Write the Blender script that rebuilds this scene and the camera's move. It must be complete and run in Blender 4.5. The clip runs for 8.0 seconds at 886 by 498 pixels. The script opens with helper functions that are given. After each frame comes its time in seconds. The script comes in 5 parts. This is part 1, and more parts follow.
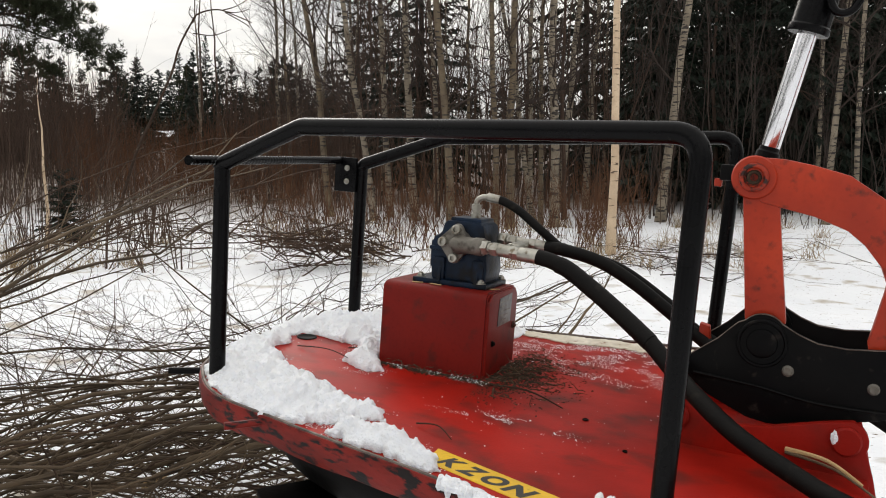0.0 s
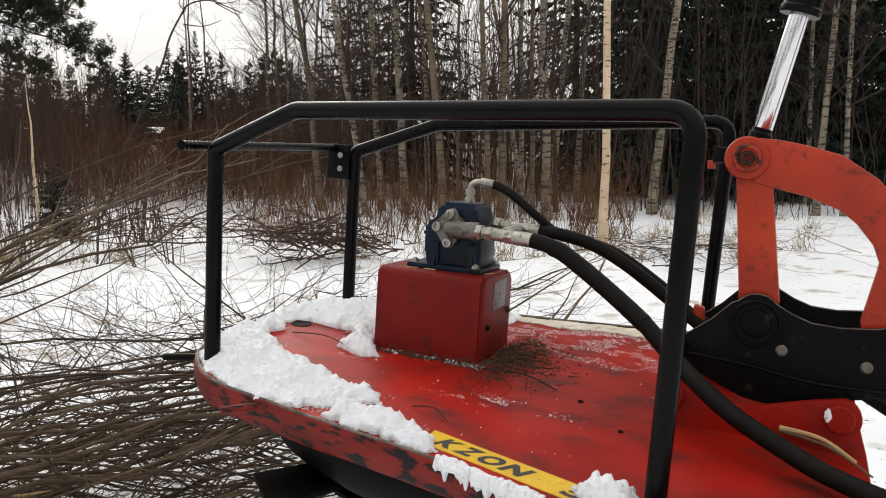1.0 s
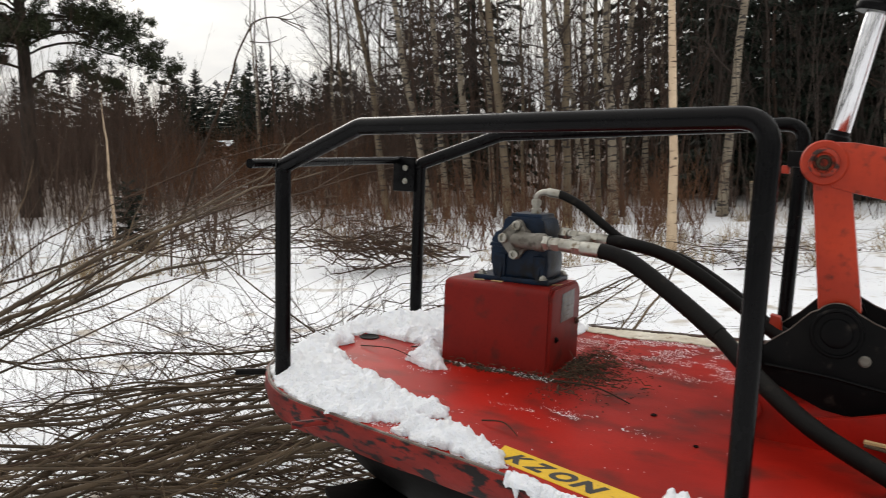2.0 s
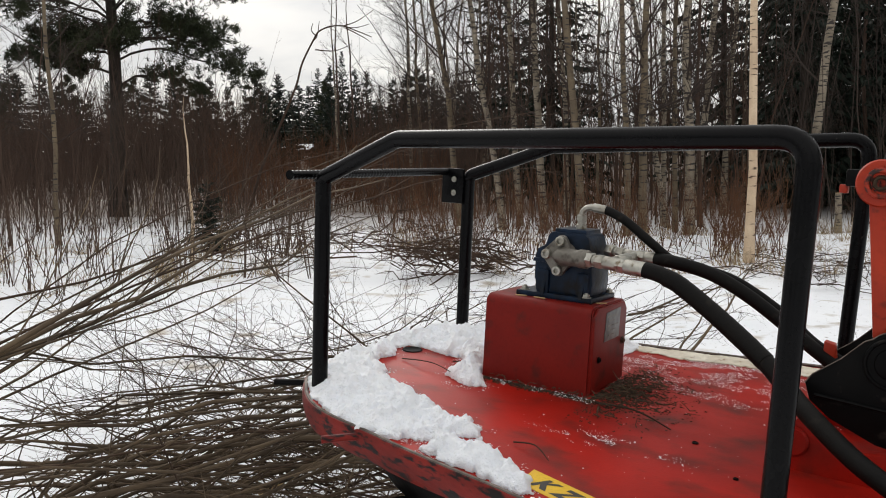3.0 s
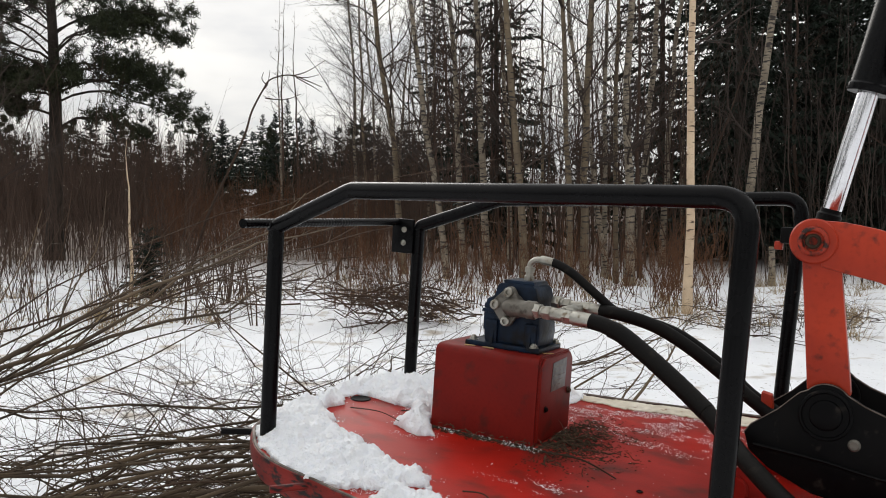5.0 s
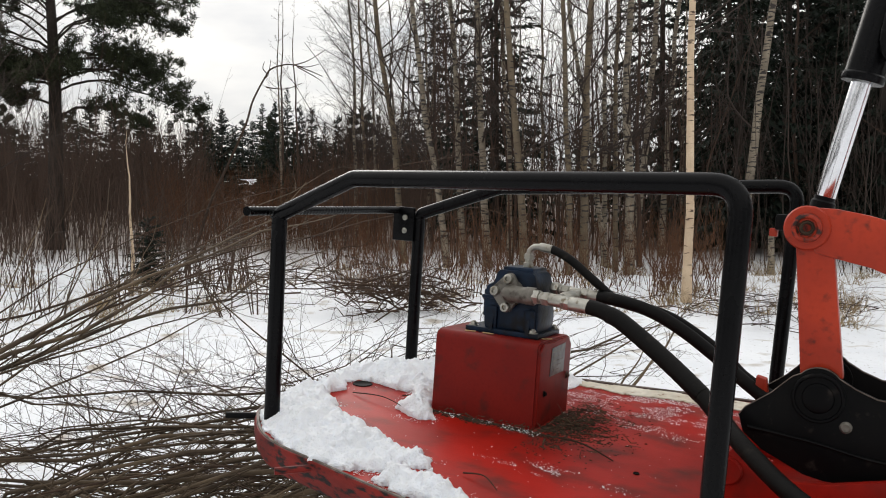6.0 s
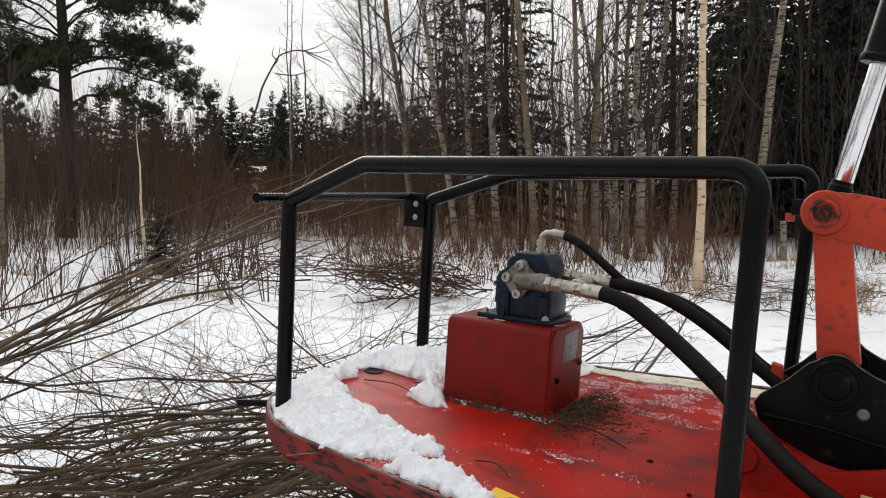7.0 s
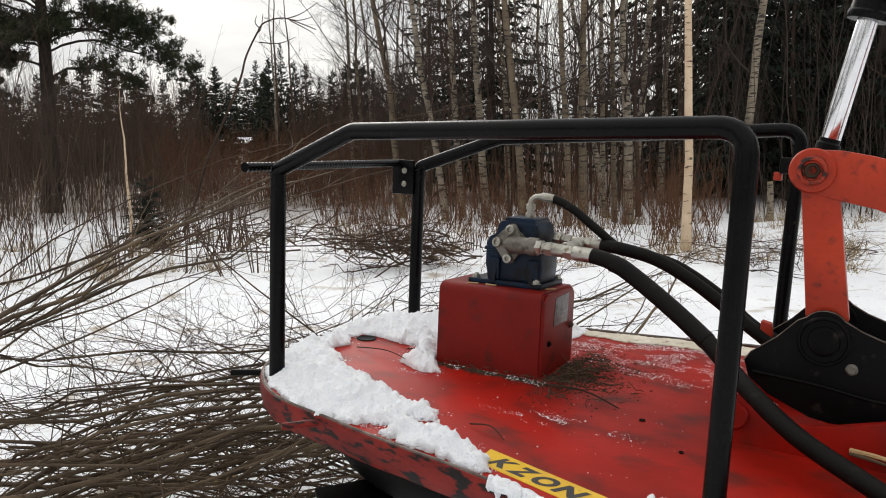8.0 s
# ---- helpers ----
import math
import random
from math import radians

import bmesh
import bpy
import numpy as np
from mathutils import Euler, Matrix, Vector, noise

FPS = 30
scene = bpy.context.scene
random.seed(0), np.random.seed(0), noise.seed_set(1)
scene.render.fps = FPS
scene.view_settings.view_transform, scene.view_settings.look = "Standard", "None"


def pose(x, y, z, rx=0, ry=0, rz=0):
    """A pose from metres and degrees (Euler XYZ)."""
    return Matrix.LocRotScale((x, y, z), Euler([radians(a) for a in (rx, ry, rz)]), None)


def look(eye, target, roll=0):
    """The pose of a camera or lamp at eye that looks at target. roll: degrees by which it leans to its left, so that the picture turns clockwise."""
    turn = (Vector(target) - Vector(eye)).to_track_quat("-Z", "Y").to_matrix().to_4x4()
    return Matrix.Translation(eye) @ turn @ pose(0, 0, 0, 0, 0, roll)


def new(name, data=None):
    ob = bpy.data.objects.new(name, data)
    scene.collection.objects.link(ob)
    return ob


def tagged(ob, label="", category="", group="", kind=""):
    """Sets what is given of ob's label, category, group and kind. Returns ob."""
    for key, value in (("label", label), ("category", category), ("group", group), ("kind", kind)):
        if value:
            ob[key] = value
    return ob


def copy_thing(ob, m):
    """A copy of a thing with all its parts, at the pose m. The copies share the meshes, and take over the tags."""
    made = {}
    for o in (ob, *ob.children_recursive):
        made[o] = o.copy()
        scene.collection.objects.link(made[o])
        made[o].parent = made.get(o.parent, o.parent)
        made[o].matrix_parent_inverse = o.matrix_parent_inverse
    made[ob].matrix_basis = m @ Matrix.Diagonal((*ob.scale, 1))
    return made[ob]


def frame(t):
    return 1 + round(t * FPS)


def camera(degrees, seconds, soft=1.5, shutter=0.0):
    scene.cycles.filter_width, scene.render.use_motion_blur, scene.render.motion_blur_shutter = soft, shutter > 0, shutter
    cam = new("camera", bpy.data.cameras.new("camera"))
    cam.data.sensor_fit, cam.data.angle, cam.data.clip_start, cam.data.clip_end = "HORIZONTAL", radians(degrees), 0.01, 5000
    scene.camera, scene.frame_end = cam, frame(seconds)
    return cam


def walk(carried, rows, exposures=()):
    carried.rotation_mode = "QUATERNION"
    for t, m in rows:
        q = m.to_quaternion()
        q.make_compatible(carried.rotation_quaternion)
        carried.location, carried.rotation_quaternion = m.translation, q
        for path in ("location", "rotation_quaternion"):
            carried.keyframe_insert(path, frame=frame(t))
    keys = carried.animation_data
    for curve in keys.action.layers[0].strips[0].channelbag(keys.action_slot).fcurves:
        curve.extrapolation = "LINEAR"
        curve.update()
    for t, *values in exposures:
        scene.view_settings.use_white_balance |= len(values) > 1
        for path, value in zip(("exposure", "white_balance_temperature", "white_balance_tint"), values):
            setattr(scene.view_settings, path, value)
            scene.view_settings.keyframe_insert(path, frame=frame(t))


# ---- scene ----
cam = camera(54.0, 8.0, soft=1.0, shutter=0.3)
PATH = [
    # seconds, x, y, z, yaw, pitch, roll
    (0.0, 0.0000, 0.0000, 1.5500, 0.00, -6.50, 0.00),
    (0.2, 0.0004, 0.0020, 1.5510, -0.26, -6.11, -0.06),
    (0.5, 0.0010, 0.0050, 1.5390, -1.02, -5.30, -0.09),
    (0.7, -0.0022, 0.0010, 1.5339, -1.07, -5.85, -0.07),
    (1.0, -0.0070, -0.0050, 1.5240, -0.55, -6.84, -0.34),
    (1.2, -0.0106, -0.0070, 1.5241, 0.07, -7.06, -0.53),
    (1.5, -0.0160, -0.0100, 1.5270, 1.06, -7.27, -1.11),
    (1.7, -0.0132, -0.0032, 1.5345, 1.94, -7.39, -1.88),
    (2.0, -0.0090, 0.0070, 1.5380, 3.79, -6.34, -1.83),
    (2.2, 0.0140, 0.0360, 1.5420, 6.18, -6.62, -2.36),
    (3.3, 0.0820, 0.0570, 1.5560, 9.22, -5.42, -1.02),
    (3.5, 0.0830, 0.0610, 1.5560, 9.57, -5.16, -1.04),
    (3.7, 0.0762, 0.0510, 1.5573, 9.77, -4.97, -1.03),
    (4.0, 0.0660, 0.0360, 1.5630, 9.87, -4.73, -0.76),
    (4.2, 0.0644, 0.0288, 1.5624, 9.82, -4.49, -0.56),
    (4.5, 0.0620, 0.0180, 1.5620, 9.01, -3.69, -0.23),
    (4.6, 0.0615, 0.0210, 1.5625, 7.80, -3.08, -0.07),
    (4.7, 0.0610, 0.0240, 1.5630, 5.44, -2.57, 0.07),
    (5.8, 0.0640, -0.0230, 1.5620, 4.75, -3.50, -0.31),
    (6.0, 0.0630, -0.0200, 1.5590, 5.01, -3.43, -0.19),
    (6.2, 0.0610, -0.0168, 1.5615, 5.48, -3.47, -0.40),
    (6.5, 0.0580, -0.0120, 1.5610, 6.08, -3.50, -0.18),
    (6.7, 0.0580, -0.0080, 1.5595, 6.12, -3.68, -0.22),
    (7.0, 0.0580, -0.0020, 1.5570, 5.68, -4.30, -0.39),
    (7.2, 0.0572, -0.0008, 1.5561, 5.24, -4.89, -0.69),
    (7.5, 0.0560, 0.0010, 1.5530, 4.79, -5.78, -1.20),
    (7.7, 0.0552, -0.0010, 1.5526, 4.77, -6.17, -1.45),
    (8.0, 0.0540, -0.0040, 1.5530, 4.97, -6.45, -1.54),
]
walk(cam, [(t, pose(x, y, z, 90 + pitch, 0, yaw) @ pose(0, 0, 0, 0, 0, roll)) for t, x, y, z, yaw, pitch, roll in PATH], [(0.0, 0.05, 6680, 10), (1.0, 0.10, 6700, 10), (2.0, 0.04, 6650, 10), (3.5, -0.10, 6530, 10), (4.5, -0.10, 6510, 10), (6.0, -0.02, 6510, 10), (7.0, 0.02, 6540, 10), (8.0, 0.03, 6600, 10)])

# ---- light: overcast winter sky, weak wide sun ----
SUN_EL, SUN_AZ = 28, -25          # degrees; azimuth from +y towards +x
world = bpy.data.worlds.new("overcast_sky")
scene.world = world
world.use_nodes = True
nt = world.node_tree
nt.nodes.clear()
wout = nt.nodes.new("ShaderNodeOutputWorld")
bg = nt.nodes.new("ShaderNodeBackground")
sky = nt.nodes.new("ShaderNodeTexSky")
sky.sky_type = "NISHITA"
sky.sun_disc = False
sky.sun_elevation, sky.sun_rotation = radians(SUN_EL), radians(SUN_AZ)
wco = nt.nodes.new("ShaderNodeTexCoord")
wmap = nt.nodes.new("ShaderNodeMapping")
wmap.inputs["Scale"].default_value = (1, 1, 3)
wn = nt.nodes.new("ShaderNodeTexNoise")
wn.inputs["Scale"].default_value, wn.inputs["Detail"].default_value = 4.2, 6
wr = nt.nodes.new("ShaderNodeValToRGB")
wr.color_ramp.elements[0].position, wr.color_ramp.elements[1].position = 0.35, 0.68
wr.color_ramp.elements[0].color, wr.color_ramp.elements[1].color = (6.9, 7.05, 7.3, 1), (11.0, 10.8, 10.3, 1)
wm = nt.nodes.new("ShaderNodeMixRGB")
wm.inputs[0].default_value = 0.94
nt.links.new(wco.outputs["Generated"], wmap.inputs[0])
nt.links.new(wmap.outputs[0], wn.inputs["Vector"])
nt.links.new(wn.outputs["Fac"], wr.inputs[0])
nt.links.new(sky.outputs[0], wm.inputs[1])
nt.links.new(wr.outputs[0], wm.inputs[2])
wz = nt.nodes.new("ShaderNodeSeparateXYZ")
nt.links.new(wco.outputs["Generated"], wz.inputs[0])
wg = nt.nodes.new("ShaderNodeMapRange")
wg.inputs[3].default_value, wg.inputs[4].default_value = 1.0, 1.50
nt.links.new(wz.outputs["Z"], wg.inputs[0])
wv = nt.nodes.new("ShaderNodeVectorMath")
wv.operation = "SCALE"
nt.links.new(wm.outputs[0], wv.inputs[0])
nt.links.new(wg.outputs[0], wv.inputs["Scale"])
nt.links.new(wv.outputs[0], bg.inputs["Color"])
bg.inputs["Strength"].default_value = 0.1
nt.links.new(bg.outputs[0], wout.inputs[0])
sun = new("sun", bpy.data.lights.new("sun", "SUN"))
sun.data.energy, sun.data.angle, sun.data.color = 1.0, radians(30), (1.0, 0.96, 0.9)
sa, se = radians(SUN_AZ), radians(SUN_EL)
sun.matrix_world = look((0, 0, 30), (-math.sin(sa) * 30 * math.cos(se) / math.sin(se), -math.cos(sa) * 30 * math.cos(se) / math.sin(se), 0))
scene.view_settings.exposure = 0.0


# ---- materials ----
def mat(name, a, b, scale=8.0, rough=0.6, metal=0.0, bump=0.1, fine=60.0, spots=None, spot_scale=14.0, spot_at=(0.62, 0.7), stretch=(1, 1, 1), rnd=0.0, rough_var=0.15, dist=0.004, spec=0.5):
    """Two-scale noise between colours a and b, optional spots (chips, stains), relief, and gloss that varies."""
    m = bpy.data.materials.new(name)
    m.use_nodes = True
    n, l = m.node_tree.nodes, m.node_tree.links
    p = n["Principled BSDF"]
    co = n.new("ShaderNodeTexCoord")
    mp = n.new("ShaderNodeMapping")
    mp.inputs["Scale"].default_value = stretch
    l.new(co.outputs["Object"], mp.inputs[0])

    def nz(s, d=4):
        x = n.new("ShaderNodeTexNoise")
        x.inputs["Scale"].default_value, x.inputs["Detail"].default_value = s, d
        l.new(mp.outputs[0], x.inputs["Vector"])
        return x

    def ramp(src, lo, hi):
        r = n.new("ShaderNodeMapRange")
        r.inputs[1].default_value, r.inputs[2].default_value = lo, hi
        l.new(src, r.inputs[0])
        return r.outputs[0]

    def mix(f, c1, c2):
        x = n.new("ShaderNodeMixRGB")
        for k, c in ((0, f), (1, c1), (2, c2)):
            if isinstance(c, tuple):
                x.inputs[k].default_value = (*c, 1) if len(c) == 3 else c
            elif isinstance(c, float):
                x.inputs[k].default_value = c
            else:
                l.new(c, x.inputs[k])
        return x.outputs[0]

    big, small = nz(scale), nz(fine, 6)
    c = mix(ramp(big.outputs["Fac"], 0.35, 0.65), a, b)
    dark = tuple(0.6 * v for v in a)
    f2 = n.new("ShaderNodeMath")
    f2.operation = "MULTIPLY"
    l.new(ramp(small.outputs["Fac"], 0.5, 0.75), f2.inputs[0])
    f2.inputs[1].default_value = 0.45
    c = mix(f2.outputs[0], c, dark)
    if spots:
        s = nz(spot_scale, 8)
        c = mix(ramp(s.outputs["Fac"], *spot_at), c, spots)
    if rnd:
        oi = n.new("ShaderNodeObjectInfo")
        h = n.new("ShaderNodeHueSaturation")
        v = n.new("ShaderNodeMapRange")
        v.inputs[3].default_value, v.inputs[4].default_value = 1 - rnd, 1 + rnd
        l.new(oi.outputs["Random"], v.inputs[0])
        l.new(v.outputs[0], h.inputs["Value"])
        l.new(c, h.inputs["Color"])
        c = h.outputs[0]
    l.new(c, p.inputs["Base Color"])
    rr = n.new("ShaderNodeMapRange")
    rr.inputs[3].default_value, rr.inputs[4].default_value = max(0.03, rough - rough_var), min(1.0, rough + rough_var)
    l.new(big.outputs["Fac"], rr.inputs[0])
    l.new(rr.outputs[0], p.inputs["Roughness"])
    p.inputs["Metallic"].default_value = metal
    p.inputs["Specular IOR Level"].default_value = spec
    if bump:
        bn = n.new("ShaderNodeBump")
        bn.inputs["Strength"].default_value, bn.inputs["Distance"].default_value = bump, dist
        l.new(small.outputs["Fac"], bn.inputs["Height"])
        l.new(bn.outputs[0], p.inputs["Normal"])
    return m


def birch_mat(name, a, b, mark, low):
    """Pale bark with short dark cross marks, rougher and darker at the foot."""
    m = mat(name, a, b, scale=3, rough=0.75, bump=0.3, fine=45, dist=0.01)
    n, l = m.node_tree.nodes, m.node_tree.links
    p = n["Principled BSDF"]
    src = p.inputs["Base Color"].links[0].from_socket
    co = n.new("ShaderNodeTexCoord")
    mp = n.new("ShaderNodeMapping")
    mp.inputs["Scale"].default_value = (5, 5, 22)
    l.new(co.outputs["Object"], mp.inputs[0])
    x = n.new("ShaderNodeTexNoise")
    x.inputs["Scale"].default_value, x.inputs["Detail"].default_value = 1.0, 3
    l.new(mp.outputs[0], x.inputs["Vector"])
    r = n.new("ShaderNodeMapRange")
    r.inputs[1].default_value, r.inputs[2].default_value = low, low + 0.06
    l.new(x.outputs["Fac"], r.inputs[0])
    k = n.new("ShaderNodeMixRGB")
    l.new(r.outputs[0], k.inputs[0])
    l.new(src, k.inputs[1])
    k.inputs[2].default_value = (*mark, 1)
    l.new(k.outputs[0], p.inputs["Base Color"])
    return m


M_RED = mat("red_paint", (0.37, 0.0115, 0.0056), (0.225, 0.0095, 0.0058), 3.2, 0.42, 0, 0.16, 150, spots=(0.085, 0.015, 0.011), spot_scale=7, spot_at=(0.50, 0.74), stretch=(1, 1.5, 1), rough_var=0.16, dist=0.002, spec=0.10)
M_BOXRED = mat("box_red_paint", (0.190, 0.0105, 0.0065), (0.135, 0.008, 0.006), 5, 0.45, 0, 0.08, 120, spots=(0.06, 0.014, 0.011), spot_scale=18, spot_at=(0.55, 0.76), dist=0.002, spec=0.15)
M_RIM = mat("worn_red_rim", (0.21, 0.0145, 0.0095), (0.12, 0.011, 0.008), 9, 0.5, 0, 0.35, 80, spots=(0.010, 0.0065, 0.006), spot_scale=32, spot_at=(0.50, 0.58), stretch=(0.6, 0.6, 1.6), dist=0.003, spec=0.2)
M_ORANGE = mat("orange_paint", (0.44, 0.038, 0.010), (0.31, 0.025, 0.009), 7, 0.42, 0, 0.14, 90, spots=(0.045, 0.013, 0.009), spot_scale=36, spot_at=(0.59, 0.80), dist=0.002, spec=0.3)
M_GREASY = mat("greasy_orange_paint", (0.40, 0.034, 0.011), (0.26, 0.024, 0.010), 30, 0.38, 0, 0.5, 120, spots=(0.020, 0.009, 0.007), spot_scale=75, spot_at=(0.46, 0.60), dist=0.002, spec=0.3)
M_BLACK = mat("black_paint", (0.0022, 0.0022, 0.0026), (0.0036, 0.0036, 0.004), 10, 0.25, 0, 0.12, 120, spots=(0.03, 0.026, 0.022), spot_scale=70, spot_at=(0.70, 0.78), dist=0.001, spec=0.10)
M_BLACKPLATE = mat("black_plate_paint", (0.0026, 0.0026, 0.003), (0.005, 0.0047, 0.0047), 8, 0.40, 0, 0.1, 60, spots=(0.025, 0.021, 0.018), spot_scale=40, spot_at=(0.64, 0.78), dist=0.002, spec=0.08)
M_EDGE = mat("bare_plate_edge", (0.16, 0.13, 0.11), (0.07, 0.05, 0.04), 30, 0.6, 0.3, 0.2, 120)
M_BLUE = mat("blue_cast_iron_paint", (0.007, 0.018, 0.040), (0.0045, 0.009, 0.018), 18, 0.42, 0, 0.3, 90, spots=(0.007, 0.006, 0.006), spot_scale=24, spot_at=(0.46, 0.62), dist=0.003, spec=0.16)
M_CAST = mat("bare_cast_metal", (0.185, 0.172, 0.148), (0.12, 0.108, 0.09), 26, 0.50, 0.5, 0.35, 140, spots=(0.06, 0.050, 0.040), spot_scale=40, spot_at=(0.52, 0.66), dist=0.002)
M_ZINC = mat("zinc_plated_steel", (0.44, 0.43, 0.385), (0.29, 0.275, 0.235), 25, 0.38, 0.85, 0.15, 120, spots=(0.16, 0.13, 0.09), spot_scale=45, spot_at=(0.58, 0.70))
M_CHROME = mat("chrome_rod", (0.80, 0.80, 0.82), (0.74, 0.74, 0.76), 6, 0.15, 1.0, 0.0, 60, rough_var=0.04)
M_RUBBER = mat("black_rubber_hose", (0.0032, 0.003, 0.0028), (0.0065, 0.0058, 0.005), 14, 0.6, 0, 0.35, 180, spots=(0.026, 0.022, 0.017), spot_scale=30, spot_at=(0.60, 0.80), dist=0.002, spec=0.12)
M_YELLOW = mat("yellow_decal", (0.72, 0.45, 0.012), (0.64, 0.38, 0.010), 12, 0.4, 0, 0.03, 120, spots=(0.25, 0.14, 0.02), spot_scale=40, spot_at=(0.66, 0.74))
M_INK = mat("black_decal_print", (0.012, 0.011, 0.010), (0.02, 0.018, 0.016), 30, 0.5, 0, 0.0)
M_PLATE = mat("grey_nameplate", (0.15, 0.15, 0.145), (0.10, 0.10, 0.10), 40, 0.4, 0.3, 0.05)
M_RUST = mat("rusty_steel", (0.11, 0.045, 0.025), (0.05, 0.03, 0.022), 20, 0.8, 0.1, 0.4, 90)
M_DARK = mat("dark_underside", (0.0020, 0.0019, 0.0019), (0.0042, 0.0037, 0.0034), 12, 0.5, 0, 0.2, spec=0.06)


def snow_mat(name, litter):
    m = mat(name, (0.86, 0.87, 0.89), (0.80, 0.82, 0.85), 1.2, 0.7, 0, 0.6 if litter else 0.9, 9 if litter else 190, dist=0.05 if litter else 0.006)
    n, l = m.node_tree.nodes, m.node_tree.links
    p = n["Principled BSDF"]
    for k in list(p.inputs["Base Color"].links):
        l.remove(k)
    co = n.new("ShaderNodeTexCoord")

    def nz(s, d, lo, hi):
        x = n.new("ShaderNodeTexNoise")
        x.inputs["Scale"].default_value, x.inputs["Detail"].default_value = s, d
        l.new(co.outputs["Object"], x.inputs["Vector"])
        r = n.new("ShaderNodeMapRange")
        r.inputs[1].default_value, r.inputs[2].default_value = lo, hi
        l.new(x.outputs["Fac"], r.inputs[0])
        return r.outputs[0]

    c = n.new("ShaderNodeMixRGB")
    c.inputs[1].default_value, c.inputs[2].default_value = (0.86, 0.875, 0.90, 1), (0.78, 0.80, 0.84, 1)
    l.new(nz(0.7, 5, 0.35, 0.7), c.inputs[0])
    last = c.outputs[0]
    if litter:
        for s, lo, hi, col in ((2.3, 0.58, 0.70, (0.44, 0.39, 0.33, 1)), (26, 0.66, 0.70, (0.14, 0.10, 0.07, 1))):
            k = n.new("ShaderNodeMixRGB")
            l.new(nz(s, 6, lo, hi), k.inputs[0])
            l.new(last, k.inputs[1])
            k.inputs[2].default_value = col
            last = k.outputs[0]
        # bare woodland floor past the edge of the clearing
        sx = n.new("ShaderNodeSeparateXYZ")
        l.new(co.outputs["Object"], sx.inputs[0])
        far = n.new("ShaderNodeMapRange")
        far.inputs[1].default_value, far.inputs[2].default_value = 17.5, 26
        l.new(sx.outputs["Y"], far.inputs[0])
        patch = nz(0.55, 6, 0.22, 0.38)
        mu = n.new("ShaderNodeMath")
        mu.operation = "MULTIPLY"
        l.new(far.outputs[0], mu.inputs[0])
        l.new(patch, mu.inputs[1])
        k = n.new("ShaderNodeMixRGB")
        l.new(mu.outputs[0], k.inputs[0])
        l.new(last, k.inputs[1])
        k.inputs[2].default_value = (0.085, 0.055, 0.038, 1)
        last = k.outputs[0]
    l.new(last, p.inputs["Base Color"])
    p.inputs["Subsurface Weight"].default_value = 0.0 if litter else 0.25
    p.inputs["Subsurface Radius"].default_value = (0.02, 0.022, 0.025)
    return m


M_SNOW = snow_mat("settled_snow", True)
M_SNOWCLUMP = snow_mat("fresh_wet_snow", False)
M_DIRTYSNOW = mat("dirty_melting_snow", (0.66, 0.61, 0.51), (0.50, 0.44, 0.34), 14, 0.7, 0, 0.5, 60, spots=(0.26, 0.16, 0.10), spot_scale=45, spot_at=(0.60, 0.70), dist=0.01)
M_CRUMB = mat("dark_bark_crumbs", (0.030, 0.020, 0.014), (0.070, 0.048, 0.032), 60, 0.85, 0, 0.2, 90, spec=0.15)
M_TWIG = mat("brown_twig_bark", (0.070, 0.043, 0.028), (0.038, 0.024, 0.017), 6, 0.7, 0, 0.2, 60, rnd=0.25, spec=0.12)
M_BRANCH = mat("grey_brown_branch_bark", (0.112, 0.080, 0.050), (0.050, 0.036, 0.025), 4, 0.6, 0, 0.4, 50, spots=(0.10, 0.068, 0.042), spot_scale=9, spot_at=(0.6, 0.72), rnd=0.3, spec=0.12)
M_CUTWOOD = mat("fresh_cut_wood", (0.52, 0.36, 0.18), (0.42, 0.27, 0.12), 20, 0.7, 0, 0.2)
M_SAPLING = mat("red_brown_sapling_bark", (0.088, 0.055, 0.040), (0.052, 0.036, 0.028), 0.15, 0.8, 0, 0.0, 20, spec=0.15)
M_WILLOW = mat("rusty_willow_bark", (0.125, 0.058, 0.028), (0.078, 0.040, 0.024), 0.2, 0.8, 0, 0.0, 20, spec=0.15)
M_CREAM = birch_mat("cream_birch_bark", (0.66, 0.51, 0.35), (0.50, 0.36, 0.24), (0.09, 0.055, 0.035), 0.60)
M_BIRCH = birch_mat("grey_white_birch_bark", (0.27, 0.225, 0.165), (0.145, 0.116, 0.083), (0.028, 0.022, 0.018), 0.53)
M_ASPEN = birch_mat("olive_grey_aspen_bark", (0.165, 0.122, 0.072), (0.092, 0.068, 0.044), (0.028, 0.022, 0.018), 0.57)
M_PINEBARK = mat("dark_pine_bark", (0.026, 0.020, 0.016), (0.052, 0.043, 0.035), 5, 0.85, 0, 0.8, 30, stretch=(1, 1, 0.35), dist=0.03, spec=0.2)
M_NEEDLE = mat("pine_needles", (0.040, 0.046, 0.020), (0.024, 0.031, 0.016), 0.8, 0.6, 0, 0.0, 30, spec=0.2)
M_CROWNTWIG = mat("dark_birch_twigs", (0.060, 0.045, 0.038), (0.040, 0.031, 0.027), 0.3, 0.8, 0, 0.0, 20, spec=0.12)
M_SPRUCE = mat("spruce_needles", (0.013, 0.021, 0.013), (0.009, 0.015, 0.010), 0.6, 0.65, 0, 0.0, 30, rnd=0.2, spec=0.2)
M_GRASS = mat("dry_grass", (0.33, 0.24, 0.12), (0.22, 0.15, 0.08), 3, 0.8, 0, 0.0, 30)
